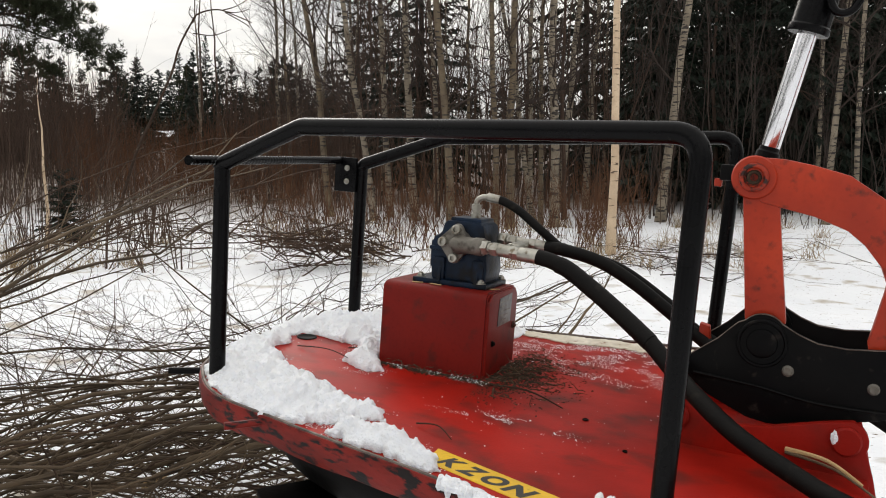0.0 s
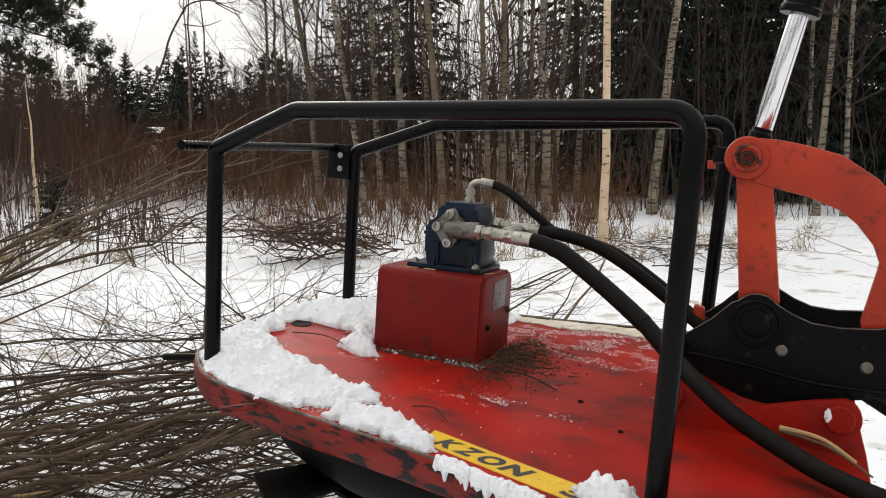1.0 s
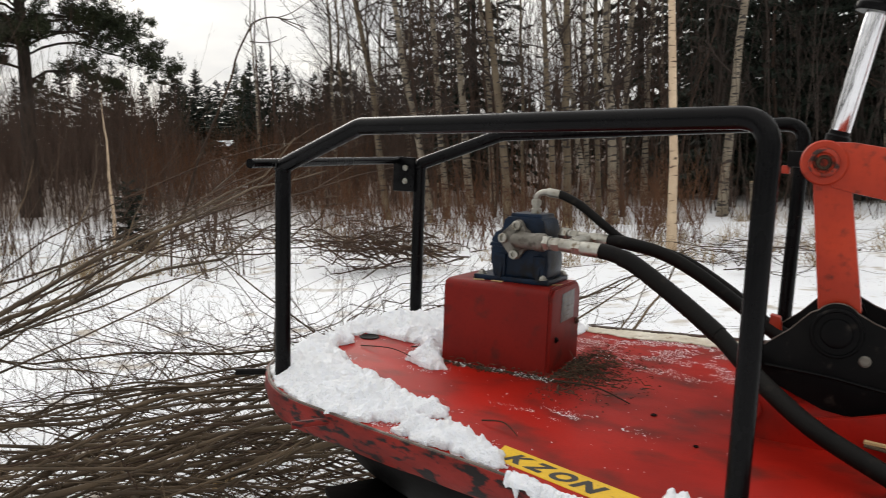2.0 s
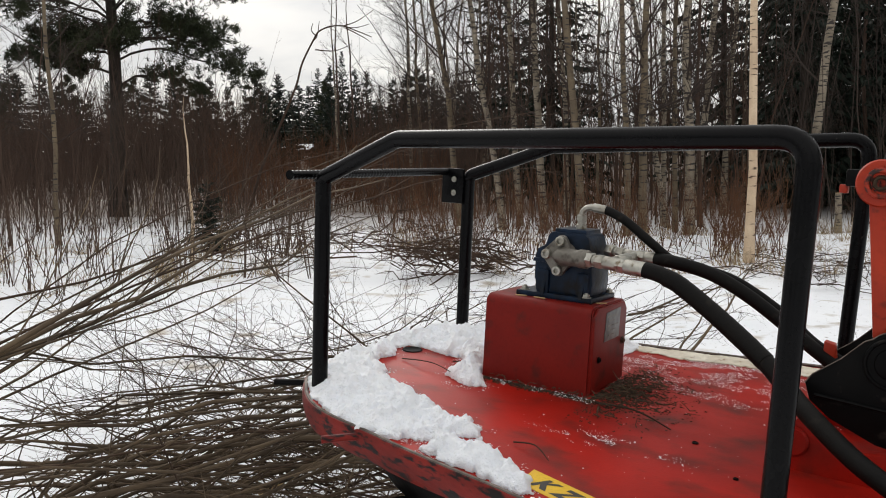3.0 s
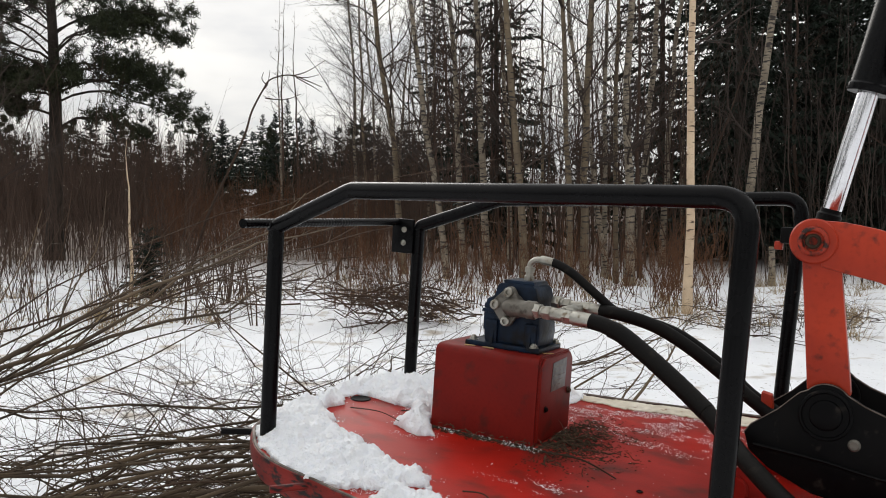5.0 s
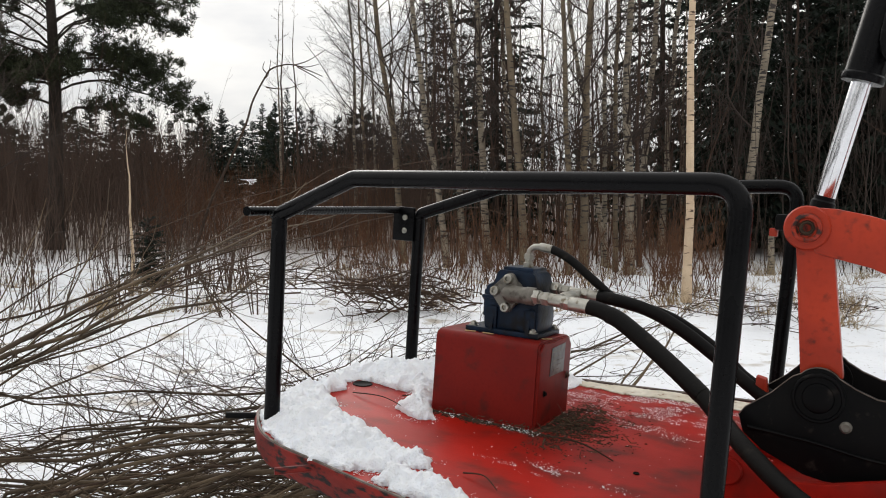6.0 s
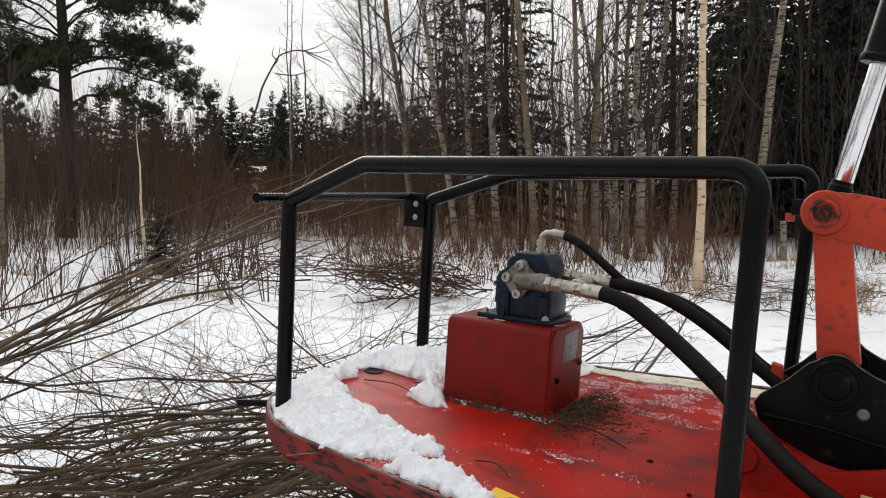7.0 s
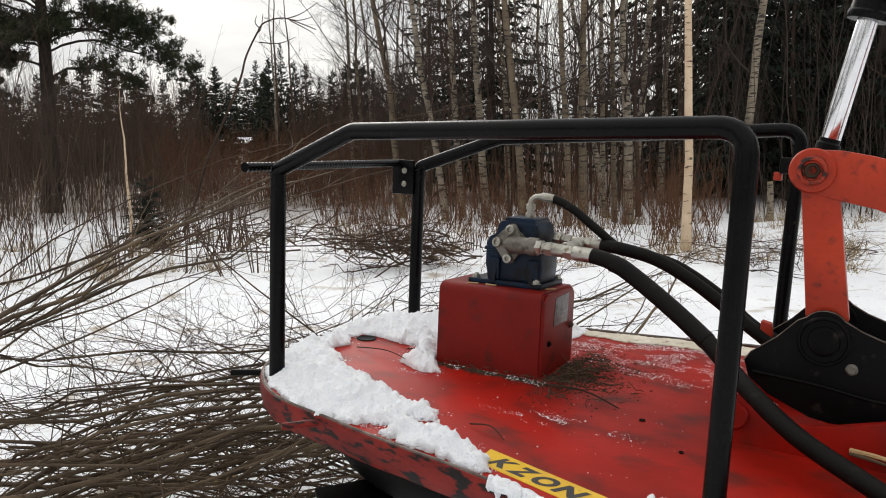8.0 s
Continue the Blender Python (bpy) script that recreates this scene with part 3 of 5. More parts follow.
def build_drive():
    H = 0.222
    bm = bmesh.new()
    # folded box: large radius along the two top long edges
    prof = [(0.0, -0.02), (0.0, H - 0.022), *[(0.022 - 0.022 * math.cos(radians(a)), H - 0.022 + 0.022 * math.sin(radians(a))) for a in (22.5, 45, 67.5)], (0.022, H), (0.228 - 0.022, H), *[(0.228 - 0.022 + 0.022 * math.sin(radians(a)), H - 0.022 + 0.022 * math.cos(radians(a))) for a in (22.5, 45, 67.5)], (0.228, H - 0.022), (0.228, -0.02)]
    a = [bm.verts.new((-0.305, y, z)) for y, z in prof]
    b = [bm.verts.new((-0.004, y, z)) for y, z in prof]
    bm.faces.new(a)
    bm.faces.new(b[::-1])
    for k in range(len(prof) - 1):
        bm.faces.new((a[k], b[k], b[k + 1], a[k + 1]))
    bmesh.ops.recalc_face_normals(bm, faces=bm.faces)
    bmesh.ops.bevel(bm, geom=[e for e in bm.edges if abs(e.verts[0].co.x - e.verts[1].co.x) < 1e-4 and len(e.link_faces) == 2], offset=0.004, segments=2, affect="EDGES")
    box = part("motor_box", bm, M_BOXRED, cutter, "red painted steel box under the motor")
    # end cover, a separate folded sheet
    bm = bm_plate([(0.003, 0.004), (0.225, 0.004), (0.225, 0.196), (0.205, 0.216), (0.023, 0.216), (0.003, 0.196)], 0.006, "x", -0.004, 0.002)
    part("end_cover", bm, M_BOXRED, box)
    plate = part("nameplate", bm_plate([(0.070, 0.125), (0.172, 0.127), (0.176, 0.205), (0.078, 0.200)], 0.0015, "x", 0.0022, 0.0006), M_PLATE, box, "grey metal nameplate with faint lines")
    for k in range(5):
        z = 0.139 + 0.012 * k
        bm = bm_plate([(0.082, z), (0.082 + 0.05 + 0.03 * ((k * 7) % 3) / 2, z), (0.082 + 0.05 + 0.03 * ((k * 7) % 3) / 2, z + 0.003), (0.082, z + 0.003)], 0.0004, "x", 0.0039, 0)
        part("print_line", bm, M_CAST, plate, smooth=False)
    bolt(box, (0.003, 0.040, 0.085), (1, 0, 0), 0.0065, "cover_screw", M_DARK)
    bolt(box, (0.003, 0.200, 0.112), (1, 0, 0), 0.0075, "cover_screw", M_RUST)

    # the hydraulic motor: footed blue housing, bare end cap with ports
    Z = H
    bm = bm_box((-0.238, 0.040, Z), (-0.026, 0.200, Z + 0.014), 0.003)
    body = [(-0.190, Z + 0.012), (-0.036, Z + 0.012), (-0.032, Z + 0.05), (-0.040, Z + 0.125), (-0.050, Z + 0.165), (-0.062, Z + 0.174), (-0.154, Z + 0.174), (-0.163, Z + 0.165), (-0.170, Z + 0.138), (-0.192, Z + 0.128), (-0.196, Z + 0.06)]
    bm_plate(body, 0.115, "y", 0.055, 0.009, bm)
    bm_box((-0.208, 0.080, Z + 0.04), (-0.182, 0.150, Z + 0.115), 0.006, bm=bm)
    bm_box((-0.148, 0.062, Z + 0.165), (-0.060, 0.160, Z + 0.183), 0.006, bm=bm)
    bm_box((-0.185, 0.046, Z + 0.012), (-0.150, 0.075, Z + 0.075), 0.008, bm=bm)
    bm_box((-0.075, 0.046, Z + 0.012), (-0.040, 0.075, Z + 0.075), 0.008, bm=bm)
    # casting seam round the housing, and webs down to the feet
    bm_plate([(x + (0.004 if x > -0.11 else -0.004), z) for x, z in ((-0.196, Z + 0.092), (-0.031, Z + 0.092), (-0.031, Z + 0.102), (-0.194, Z + 0.102))], 0.123, "y", 0.051, 0.002, bm)
    for x in (-0.168, -0.062):
        bm_plate([(0.036, Z + 0.010), (0.056, Z + 0.010), (0.056, Z + 0.085)], 0.010, "x", x, 0.0015, bm)
    motor = part("hydraulic_motor", bm, M_BLUE, cutter, "greasy blue cast-iron hydraulic motor")
    for x, y in ((-0.222, 0.060), (-0.045, 0.050), (-0.222, 0.185), (-0.038, 0.188)):
        bolt(motor, (x, y, Z + 0.014), (0, 0, 1), 0.010, "foot_bolt")
    # three-lobed flange towards the front, its port neck turned to the hose side
    c = Vector((-0.112, 0.056, 0.337))
    tips = [Vector((c.x + 0.038 * math.cos(radians(q)), 0, c.z + 0.038 * math.sin(radians(q)))) for q in (92, 176, 262)]
    lobes = []
    for k in range(72):
        u = Vector((math.cos(radians(5 * k)), 0, math.sin(radians(5 * k))))
        p = max((*tips, Vector((c.x + 0.020, 0, c.z))), key=lambda q: q.dot(u)) + u * 0.0145
        if not lobes or (Vector((lobes[-1][0], 0, lobes[-1][1])) - p).length > 0.0008:
            lobes.append((p.x, p.z))
    bm = bm_plate(lobes, -0.016, "y", c.y - 0.012, 0.002)
    bm_turned([(0.034, 0.0), (0.033, 0.014), (0.030, 0.016)], along(c, c + Vector((0, -1, 0))), 32, bm)
    bm_turned([(0.026, 0.0), (0.0255, 0.010), (0.021, 0.017), (0.010, 0.020)], along(c + Vector((0.010, -0.024, 0)), c + Vector((0.010, -1, 0))), 28, bm)
    bm_turned([(0.012, -0.026), (0.0205, -0.014), (0.0225, 0.008), (0.0215, 0.040), (0.0235, 0.044), (0.0235, 0.066), (0.021, 0.070)], along(c + Vector((0.012, -0.034, 0.0)), c + Vector((1.0, -0.09, 0.0))), 28, bm)
    cap = part("end_cap", bm, M_CAST, motor, "bare cast flange with three cap screws")
    for a in (92, 176, 262):
        p = c + Vector((0.038 * math.cos(radians(a)), -0.0275, 0.038 * math.sin(radians(a))))
        bm = bm_turned([(0.0125, 0), (0.0125, 0.011), (0.011, 0.013), (0.0065, 0.013), (0.006, 0.006)], along(p, p + Vector((0, -1, 0))), 18)
        part("cap_screw", bm, M_ZINC, motor)

    def fitting(p, q, steps, name="hose_fitting"):
        """A run of hexagons and sleeves from p to q; steps: (share of length, radius, sides)."""
        p, q = Vector(p), Vector(q)
        L = (q - p).length
        bm = bmesh.new()
        m = along(p, q)
        x = 0
        for share, r, sides in steps:
            h = share * L
            bm_turned([(r * 0.9, x), (r, x + min(0.003, h * 0.2)), (r, x + h - min(0.003, h * 0.2)), (r * 0.9, x + h)], m, sides, bm)
            x += h
        return part(name, bm, M_ZINC, cutter, "zinc-plated hydraulic hose fitting")
    fitting((-0.034, 0.014, 0.338), (0.135, -0.018, 0.331), [(0.11, 0.0195, 6), (0.05, 0.014, 16), (0.13, 0.0185, 6), (0.22, 0.0165, 20), (0.13, 0.0195, 6), (0.36, 0.0185, 22)])
    # second port, behind
    fitting((-0.028, 0.130, 0.352), (0.122, 0.096, 0.347), [(0.15, 0.020, 6), (0.06, 0.013, 16), (0.14, 0.0165, 6), (0.25, 0.0135, 20), (0.14, 0.0175, 6), (0.26, 0.0155, 22)])
    # tee between the two pressure lines
    fitting((0.022, 0.010, 0.333), (0.060, 0.110, 0.346), [(0.3, 0.0145, 16), (0.4, 0.0165, 16), (0.3, 0.0145, 16)])
    # drain elbow on top
    bm = bm_turned([(0.0145, 0), (0.0145, 0.018), (0.011, 0.020), (0.011, 0.028), (0.0140, 0.029), (0.0140, 0.042), (0.009, 0.044)], Matrix.Translation((-0.092, 0.102, Z + 0.176)), 6)
    bm_tube(smooth_path([(-0.092, 0.102, 0.435), (-0.090, 0.101, 0.450), (-0.076, 0.100, 0.461), (-0.056, 0.099, 0.462)], 5), 0.0080, 14, bm)
    bm_turned([(0.010, 0), (0.0115, 0.003), (0.0115, 0.036), (0.010, 0.038)], along((-0.062, 0.099, 0.463), (0.02, 0.099, 0.452)), 18, bm)
    part("drain_elbow", bm, M_ZINC, motor, "zinc-plated elbow fitting")

    def hose(points, r, label, steps=10):
        pts = smooth_path(points, steps)
        part("hydraulic_hose", bm_tube(pts, r, 16), M_RUBBER, cutter, label)
    hose([(0.125, -0.016, 0.332), (0.165, -0.022, 0.325), (0.214, -0.03, 0.307), (0.292, -0.05, 0.262), (0.37, -0.08, 0.215), (0.43, -0.11, 0.178), (0.491, -0.15, 0.132), (0.542, -0.20, 0.102), (0.639, -0.27, 0.050), (0.751, -0.33, 0.010), (0.835, -0.38, -0.010), (0.97, -0.46, -0.02), (1.15, -0.53, -0.02), (1.5, -0.6, 0.0)], 0.0195, "thick black rubber hydraulic hose")
    # woven sleeve over the first stretch
    sl = smooth_path([(0.18, -0.025, 0.320), (0.214, -0.03, 0.307), (0.292, -0.05, 0.262), (0.37, -0.08, 0.215), (0.43, -0.11, 0.178)], 12)
    part("hose_sleeve", bm_tube(sl, 0.022, 18, radii=[0.0212 + 0.0003 * math.sin(k * 2.1) for k in range(len(sl))]), M_RUBBER, cutter, "dusty woven hose sleeve")
    hose([(0.112, 0.098, 0.347), (0.163, 0.09, 0.345), (0.251, 0.10, 0.325), (0.339, 0.11, 0.281), (0.436, 0.11, 0.218), (0.503, 0.10, 0.174), (0.60, 0.09, 0.12), (0.80, 0.09, 0.06), (1.2, 0.09, 0.05)], 0.0165, "black rubber hydraulic hose")
    hose([(-0.030, 0.099, 0.459), (-0.010, 0.10, 0.453), (0.031, 0.10, 0.433), (0.097, 0.10, 0.386), (0.149, 0.115, 0.347), (0.20, 0.145, 0.334), (0.30, 0.165, 0.305), (0.42, 0.165, 0.235), (0.50, 0.14, 0.18), (0.7, 0.10, 0.09)], 0.0115, "thin black drain hose")


build_drive()


# ---- the boom tip that carries the cutter ----
boom = root("crane_boom", "orange crane boom tip with black brackets and hydraulic cylinder", "crane boom")


def build_boom():
    # black cheek plates
    cheek = [(0.510, 0.150), (0.523, 0.170), (0.573, 0.209), (0.612, 0.250), *arc(0.665, 0.226, 0.049, 140, 40, 8), (0.735, 0.240), (0.775, 0.226), (0.832, 0.223), (0.90, 0.230), (1.05, 0.270), (1.30, 0.36), (1.30, 0.18), (1.05, 0.10), (0.919, 0.088), (0.88, 0.077), (0.795, 0.060), (0.73, 0.041), (0.69, 0.040), (0.649, 0.046), (0.562, 0.083), (0.521, 0.115)]
    for y in (-0.110, 0.150):
        c = part("cheek_plate", bm_plate(cheek, 0.018, "y", y, 0.003), M_BLACKPLATE, boom, "black painted cheek plate with bare edges")
        part("pivot_boss", bm_turned([(0.052, 0), (0.052, 0.006), (0.050, 0.008), (0.046, 0.008), (0.044, 0.004), (0.032, 0.004), (0.030, 0.007), (0.026, 0.008), (0.012, 0.0082), (0.004, 0.0082)], along((0.665, y, 0.212), (0.665, y - 1, 0.212)), 32), M_BLACKPLATE, c)
        edge = [(x, y - 0.0005, z) for x, z in cheek[:20]]
        part("worn_edge", bm_tube(edge, 0.0012, 5), M_EDGE, c, "bare steel plate edge")
    for x, z in ((0.722, 0.160), (0.888, 0.148)):
        bm = bm_turned([(0.0122, 0), (0.0122, 0.002), (0.0105, 0.003), (0.0102, 0.007), (0.008, 0.009), (0.003, 0.0085)], along((x, -0.110, z), (x, -1, z)), 20)
        part("pin_end", bm, M_CAST, boom, "bare steel pin end")
    # ridge pressed along the near cheek
    part("plate_rib", bm_tube(smooth_path([(0.53, -0.112, 0.128), (0.66, -0.112, 0.118), (0.80, -0.112, 0.100), (1.0, -0.112, 0.105)], 8), 0.004, 8), M_BLACKPLATE, boom)
    # orange link: vertical leg and curved arm out of one plate each side
    leg = [(0.624, 0.255), (0.594, 0.52), (0.600, 0.58), (0.664, 0.58), (0.668, 0.52), (0.708, 0.255)]
    up = [(0.63, 0.607), *[(0.61 + a, b) for a, b in ((0.06, 0.606), (0.118, 0.597), (0.19, 0.580), (0.262, 0.535), (0.32, 0.475), (0.40, 0.36), (0.46, 0.23))]]
    dn = [(0.985, 0.20), (0.945, 0.30), (0.895, 0.352), (0.876, 0.398), (0.84, 0.44), (0.806, 0.466), (0.739, 0.490), (0.671, 0.503), (0.63, 0.512)]
    hook = [(0.868, 0.238), (0.888, 0.345), (0.893, 0.385), (0.93, 0.385), (0.96, 0.33), (0.985, 0.24), (0.97, 0.19), (0.88, 0.19)]
    for y in (-0.098,):
        lk = part("link_arm", bm_plate(up + dn, 0.042, "y", y, 0.005), M_ORANGE, boom, "chipped orange painted link arm")
        part("link_leg", bm_plate(leg, 0.034, "y", y + 0.004, 0.004), M_ORANGE, boom, "chipped orange painted link leg")
        part("link_foot", bm_plate(hook, 0.034, "y", y + 0.004, 0.004), M_ORANGE, boom)
        m = along((0.613, y + 0.02, 0.563), (0.613, y - 1, 0.563))
        part("pivot_ring", bm_turned([(0.047, -0.02), (0.047, 0.022), (0.044, 0.026), (0.030, 0.026)], m, 36), M_ORANGE, lk, "orange pivot boss")
        part("pivot_sleeve", bm_turned([(0.031, 0.024), (0.030, 0.034), (0.027, 0.036), (0.022, 0.036), (0.019, 0.031), (0.0165, 0.032), (0.0155, 0.026)], m, 36), M_GREASY, lk, "greasy orange sleeve end")
        part("pivot_hole", bm_turned([(0.0152, 0.0), (0.0152, 0.029), (0.011, 0.031), (0.008, 0.026), (0.003, 0.025)], m, 18), M_CRUMB, lk, "dirty grease hole")
    # cross pin through the link
    part("link_pin", bm_tube([(0.613, -0.09, 0.563), (0.613, 0.16, 0.563)], 0.024, 18), M_RUST, boom)
    # hydraulic cylinder: eye, chromed rod, black barrel
    a, b = Vector((0.617, 0.03, 0.565)), Vector((0.6865, 0.03, 0.90))
    d = (b - a).normalized()
    bm = bm_turned([(0.038, -0.03), (0.040, -0.028), (0.040, 0.028), (0.038, 0.03)], along(a, a + Vector((0, 1, 0))), 28)
    bm_turned([(0.026, 0.02), (0.026, 0.058), (0.022, 0.062), (0.022, 0.07)], along(a, b), 24, bm)
    cyl = part("rod_eye", bm, M_BLACKPLATE, boom, "black rod end eye")
    part("piston_rod", bm_turned([(0.0205, 0.066), (0.0215, 0.068), (0.0215, 0.36)], along(a, b), 40), M_CHROME, boom, "shiny chromed piston rod")
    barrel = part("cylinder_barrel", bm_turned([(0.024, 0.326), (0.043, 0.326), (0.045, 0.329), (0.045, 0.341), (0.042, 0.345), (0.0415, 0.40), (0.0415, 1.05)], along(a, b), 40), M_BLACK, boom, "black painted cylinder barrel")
    q = a + d * 0.333
    loop = [q + Vector(v) for v in ((0.075, -0.035, 0.30), (0.040, -0.045, 0.12), (0.037, -0.046, 0.065), (0.052, -0.046, 0.034), (0.078, -0.044, 0.034), (0.095, -0.042, 0.058), (0.104, -0.04, 0.10), (0.135, -0.03, 0.30))]
    part("barrel_pipe", bm_tube(smooth_path(loop, 6), 0.0085, 12), M_BLACK, barrel)
    part("pipe_nut", bm_turned([(0.012, -0.012), (0.0135, -0.010), (0.0135, 0.012), (0.012, 0.014)], along(loop[6], loop[7]), 6), M_CAST, barrel, "bare metal pipe nut")
    part("rear_hose", bm_tube(smooth_path([(0.72, 0.03, 0.115), (0.82, 0.02, 0.095), (0.90, 0.01, 0.062), (1.00, 0.0, 0.015), (1.2, 0.0, -0.05)], 6), 0.0125, 14), M_RUBBER, boom, "black rubber hose")
    part("outer_link", bm_plate([(0.965, 0.40), (0.972, 0.47), (1.005, 0.66), (1.06, 0.94), (1.16, 0.94), (1.12, 0.40)], 0.03, "y", 0.05, 0.004), M_ORANGE, boom)
    part("clamp", bm_box((0.520, 0.12, 0.552), (0.565, 0.165, 0.590), 0.005), M_BLACKPLATE, boom)
    part("clamp_pin", bm_box((0.508, 0.125, 0.536), (0.526, 0.150, 0.556), 0.003), M_ORANGE, boom)
    # the small orange latch behind the guard
    part("latch", bm_plate([(0.512, 0.155), (0.540, 0.165), (0.535, 0.200), (0.512, 0.205)], 0.03, "y", 0.09, 0.003), M_ORANGE, boom)
    # the boom itself goes on above, out of view
    bm = bm_plate([(1.0, 0.9), (1.05, 1.05), (2.6, 1.75), (2.65, 1.55)], 0.14, "y", -0.04, 0.01)
    bm_plate([(1.15, 0.20), (1.30, 0.40), (2.58, 1.65), (2.68, 1.50)], 0.14, "y", -0.04, 0.01, bm)
    part("main_boom", bm, M_BLACKPLATE, boom)
    # red lugs on the deck that the cheeks pin to
    lug = [(0.475, -0.04), (0.49, 0.062), (0.515, 0.090), (0.545, 0.083), (0.63, 0.035), (0.70, 0.045), (0.80, 0.072), *arc(0.845, 0.040, 0.045, 75, -20, 6), (0.905, -0.03), (0.92, -0.09), (0.70, -0.06)]
    for y in (-0.150, 0.185):
        l = part("deck_lug", bm_plate(lug, 0.022, "y", y, 0.004), M_RED, cutter, "red welded lug plate")
        part("lug_pin", bm_turned([(0.030, 0), (0.030, 0.008), (0.026, 0.012), (0.010, 0.012)], along((0.847, y, 0.042), (0.847, y - 1, 0.042)), 28), M_RED, l, "red pin head")
        if y < 0:
            bm = bmesh.new()
            bmesh.ops.create_icosphere(bm, subdivisions=3, radius=1.0)
            for v in bm.verts:
                w = 1 + 0.45 * noise.noise(v.co * 2.3)
                v.co = Vector((0.824 + 0.007 * v.co.x * w, y - 0.011 + 0.004 * v.co.y, 0.048 + 0.014 * v.co.z * w))
            part("snow_smear", bm, M_SNOWCLUMP, l, "smear of white snow")
        part("lug_pad", bm_turned([(0.030, 0), (0.030, 0.006), (0.026, 0.010)], along((0.505, y, 0.035), (0.505, y - 1, 0.035)), 24), M_RED, l)


build_boom()


# ---- snow lying on the deck ----
def snow_patch(poly, top, label, seed, cell=0.0045, rough=1.0, ramp=0.040, material=None, power=0.55):
    """Snow over an outline on the deck: rounded edge, lumpy top."""
    xs, ys = [p[0] for p in poly], [p[1] for p in poly]
    x0, x1, y0, y1 = min(xs) - 0.03, max(xs) + 0.03, min(ys) - 0.03, max(ys) + 0.03
    nx, ny = int((x1 - x0) / cell), int((y1 - y0) / cell)
    H = {}
    for i in range(nx + 1):
        for j in range(ny + 1):
            x, y = x0 + i * cell, y0 + j * cell
            wob = 0.010 * noise.noise(Vector((x * 13, y * 13, seed))) + 0.010 * noise.noise(Vector((x * 38, y * 38, seed))) + 0.009 * noise.noise(Vector((x * 90, y * 90, seed)))
            e = edge_distance(x, y, poly)
            s = (e if inside(x, y, poly) else -e) + wob
            if s <= 0:
                continue
            k = min(1.0, s / ramp)
            lump = 0.66 + 0.55 * noise.noise(Vector((x * 8, y * 8, seed + 5))) + rough * (0.36 * noise.noise(Vector((x * 21, y * 21, seed))) + 0.32 * noise.noise(Vector((x * 50, y * 50, seed))) + 0.20 * noise.noise(Vector((x * 110, y * 110, seed))))
            H[i, j] = max(0.0035, top * k ** power * max(0.16, lump))
    V, idx, F = [], {}, []
    for (i, j), h in H.items():
        idx[i, j] = len(V)
        V.append((x0 + i * cell + 0.25 * cell * noise.noise(Vector((i * 0.7, j * 0.7, 1))), y0 + j * cell + 0.25 * cell * noise.noise(Vector((i * 0.7, j * 0.7, 9))), h))
    border = {}
    for (i, j) in H:
        q = [(i, j), (i + 1, j), (i + 1, j + 1), (i, j + 1)]
        if all(p in idx for p in q):
            F.append([idx[p] for p in q])
    # skirt down to the deck
    count = {}
    for f in F:
        for a, b in zip(f, f[1:] + f[:1]):
            count[(a, b)] = 1
    for a, b in list(count):
        if (b, a) not in count:
            for v in (a, b):
                if v not in border:
                    border[v] = len(V)
                    V.append((V[v][0], V[v][1], 0.0008))
            F.append([b, a, border[a], border[b]])
    ob = mesh_ob("snow_patch", V, np.array(F), material or M_SNOWCLUMP)
    ob.matrix_world = ON_DECK
    tagged(ob, label, "snow", kind="stuff")


NEAR_SNOW = [(-0.672, -0.25), (-0.69, -0.15), (-0.70, -0.05), (-0.675, 0.03), (-0.60, -0.09), (-0.51, -0.133), (-0.50, -0.19), (-0.425, -0.21), (-0.335, -0.265), (-0.26, -0.30), (-0.205, -0.325), (-0.17, -0.335), (-0.148, -0.32), (-0.102, -0.35), (-0.071, -0.405), (-0.10, -0.414), (-0.14, -0.413), (-0.15, -0.425), (-0.123, -0.44), (-0.085, -0.435), (-0.034, -0.426), (0.022, -0.474), (0.075, -0.512), (0.106, -0.522), (0.135, -0.58), (0.097, -0.597), (0.034, -0.578), (-0.011, -0.565), (-0.09, -0.55), (-0.155, -0.528), (-0.135, -0.50), (-0.158, -0.478), (-0.206, -0.50), (-0.237, -0.52), (-0.275, -0.516), (-0.300, -0.522), (-0.35, -0.505), (-0.42, -0.485), (-0.53, -0.428), (-0.622, -0.34)]
NOSE_SNOW = [(-0.69, 0.0), (-0.60, -0.09), (-0.59, 0.0), (-0.625, 0.06), (-0.615, 0.105), (-0.56, 0.115), (-0.52, 0.10), (-0.47, 0.09), (-0.42, 0.10), (-0.36, 0.12), (-0.31, 0.13), (-0.31, 0.23), (-0.20, 0.25), (-0.10, 0.31), (-0.05, 0.46), (-0.06, 0.55), (-0.22, 0.51), (-0.38, 0.49), (-0.50, 0.45), (-0.60, 0.37), (-0.665, 0.27), (-0.70, 0.14)]
BOX_SNOW = [(-0.43, 0.10), (-0.39, 0.03), (-0.373, -0.03), (-0.38, -0.064), (-0.33, -0.105), (-0.28, -0.11), (-0.25, -0.085), (-0.29, -0.04), (-0.308, 0.0), (-0.308, 0.15), (-0.36, 0.14)]
snow_patch(NEAR_SNOW, 0.044, "lumpy wet snow along the edge of the red deck", 2)
snow_patch(NOSE_SNOW, 0.047, "deep lumpy snow over the nose of the red deck", 7)
snow_patch(BOX_SNOW, 0.056, "lump of snow against the red motor box", 23)
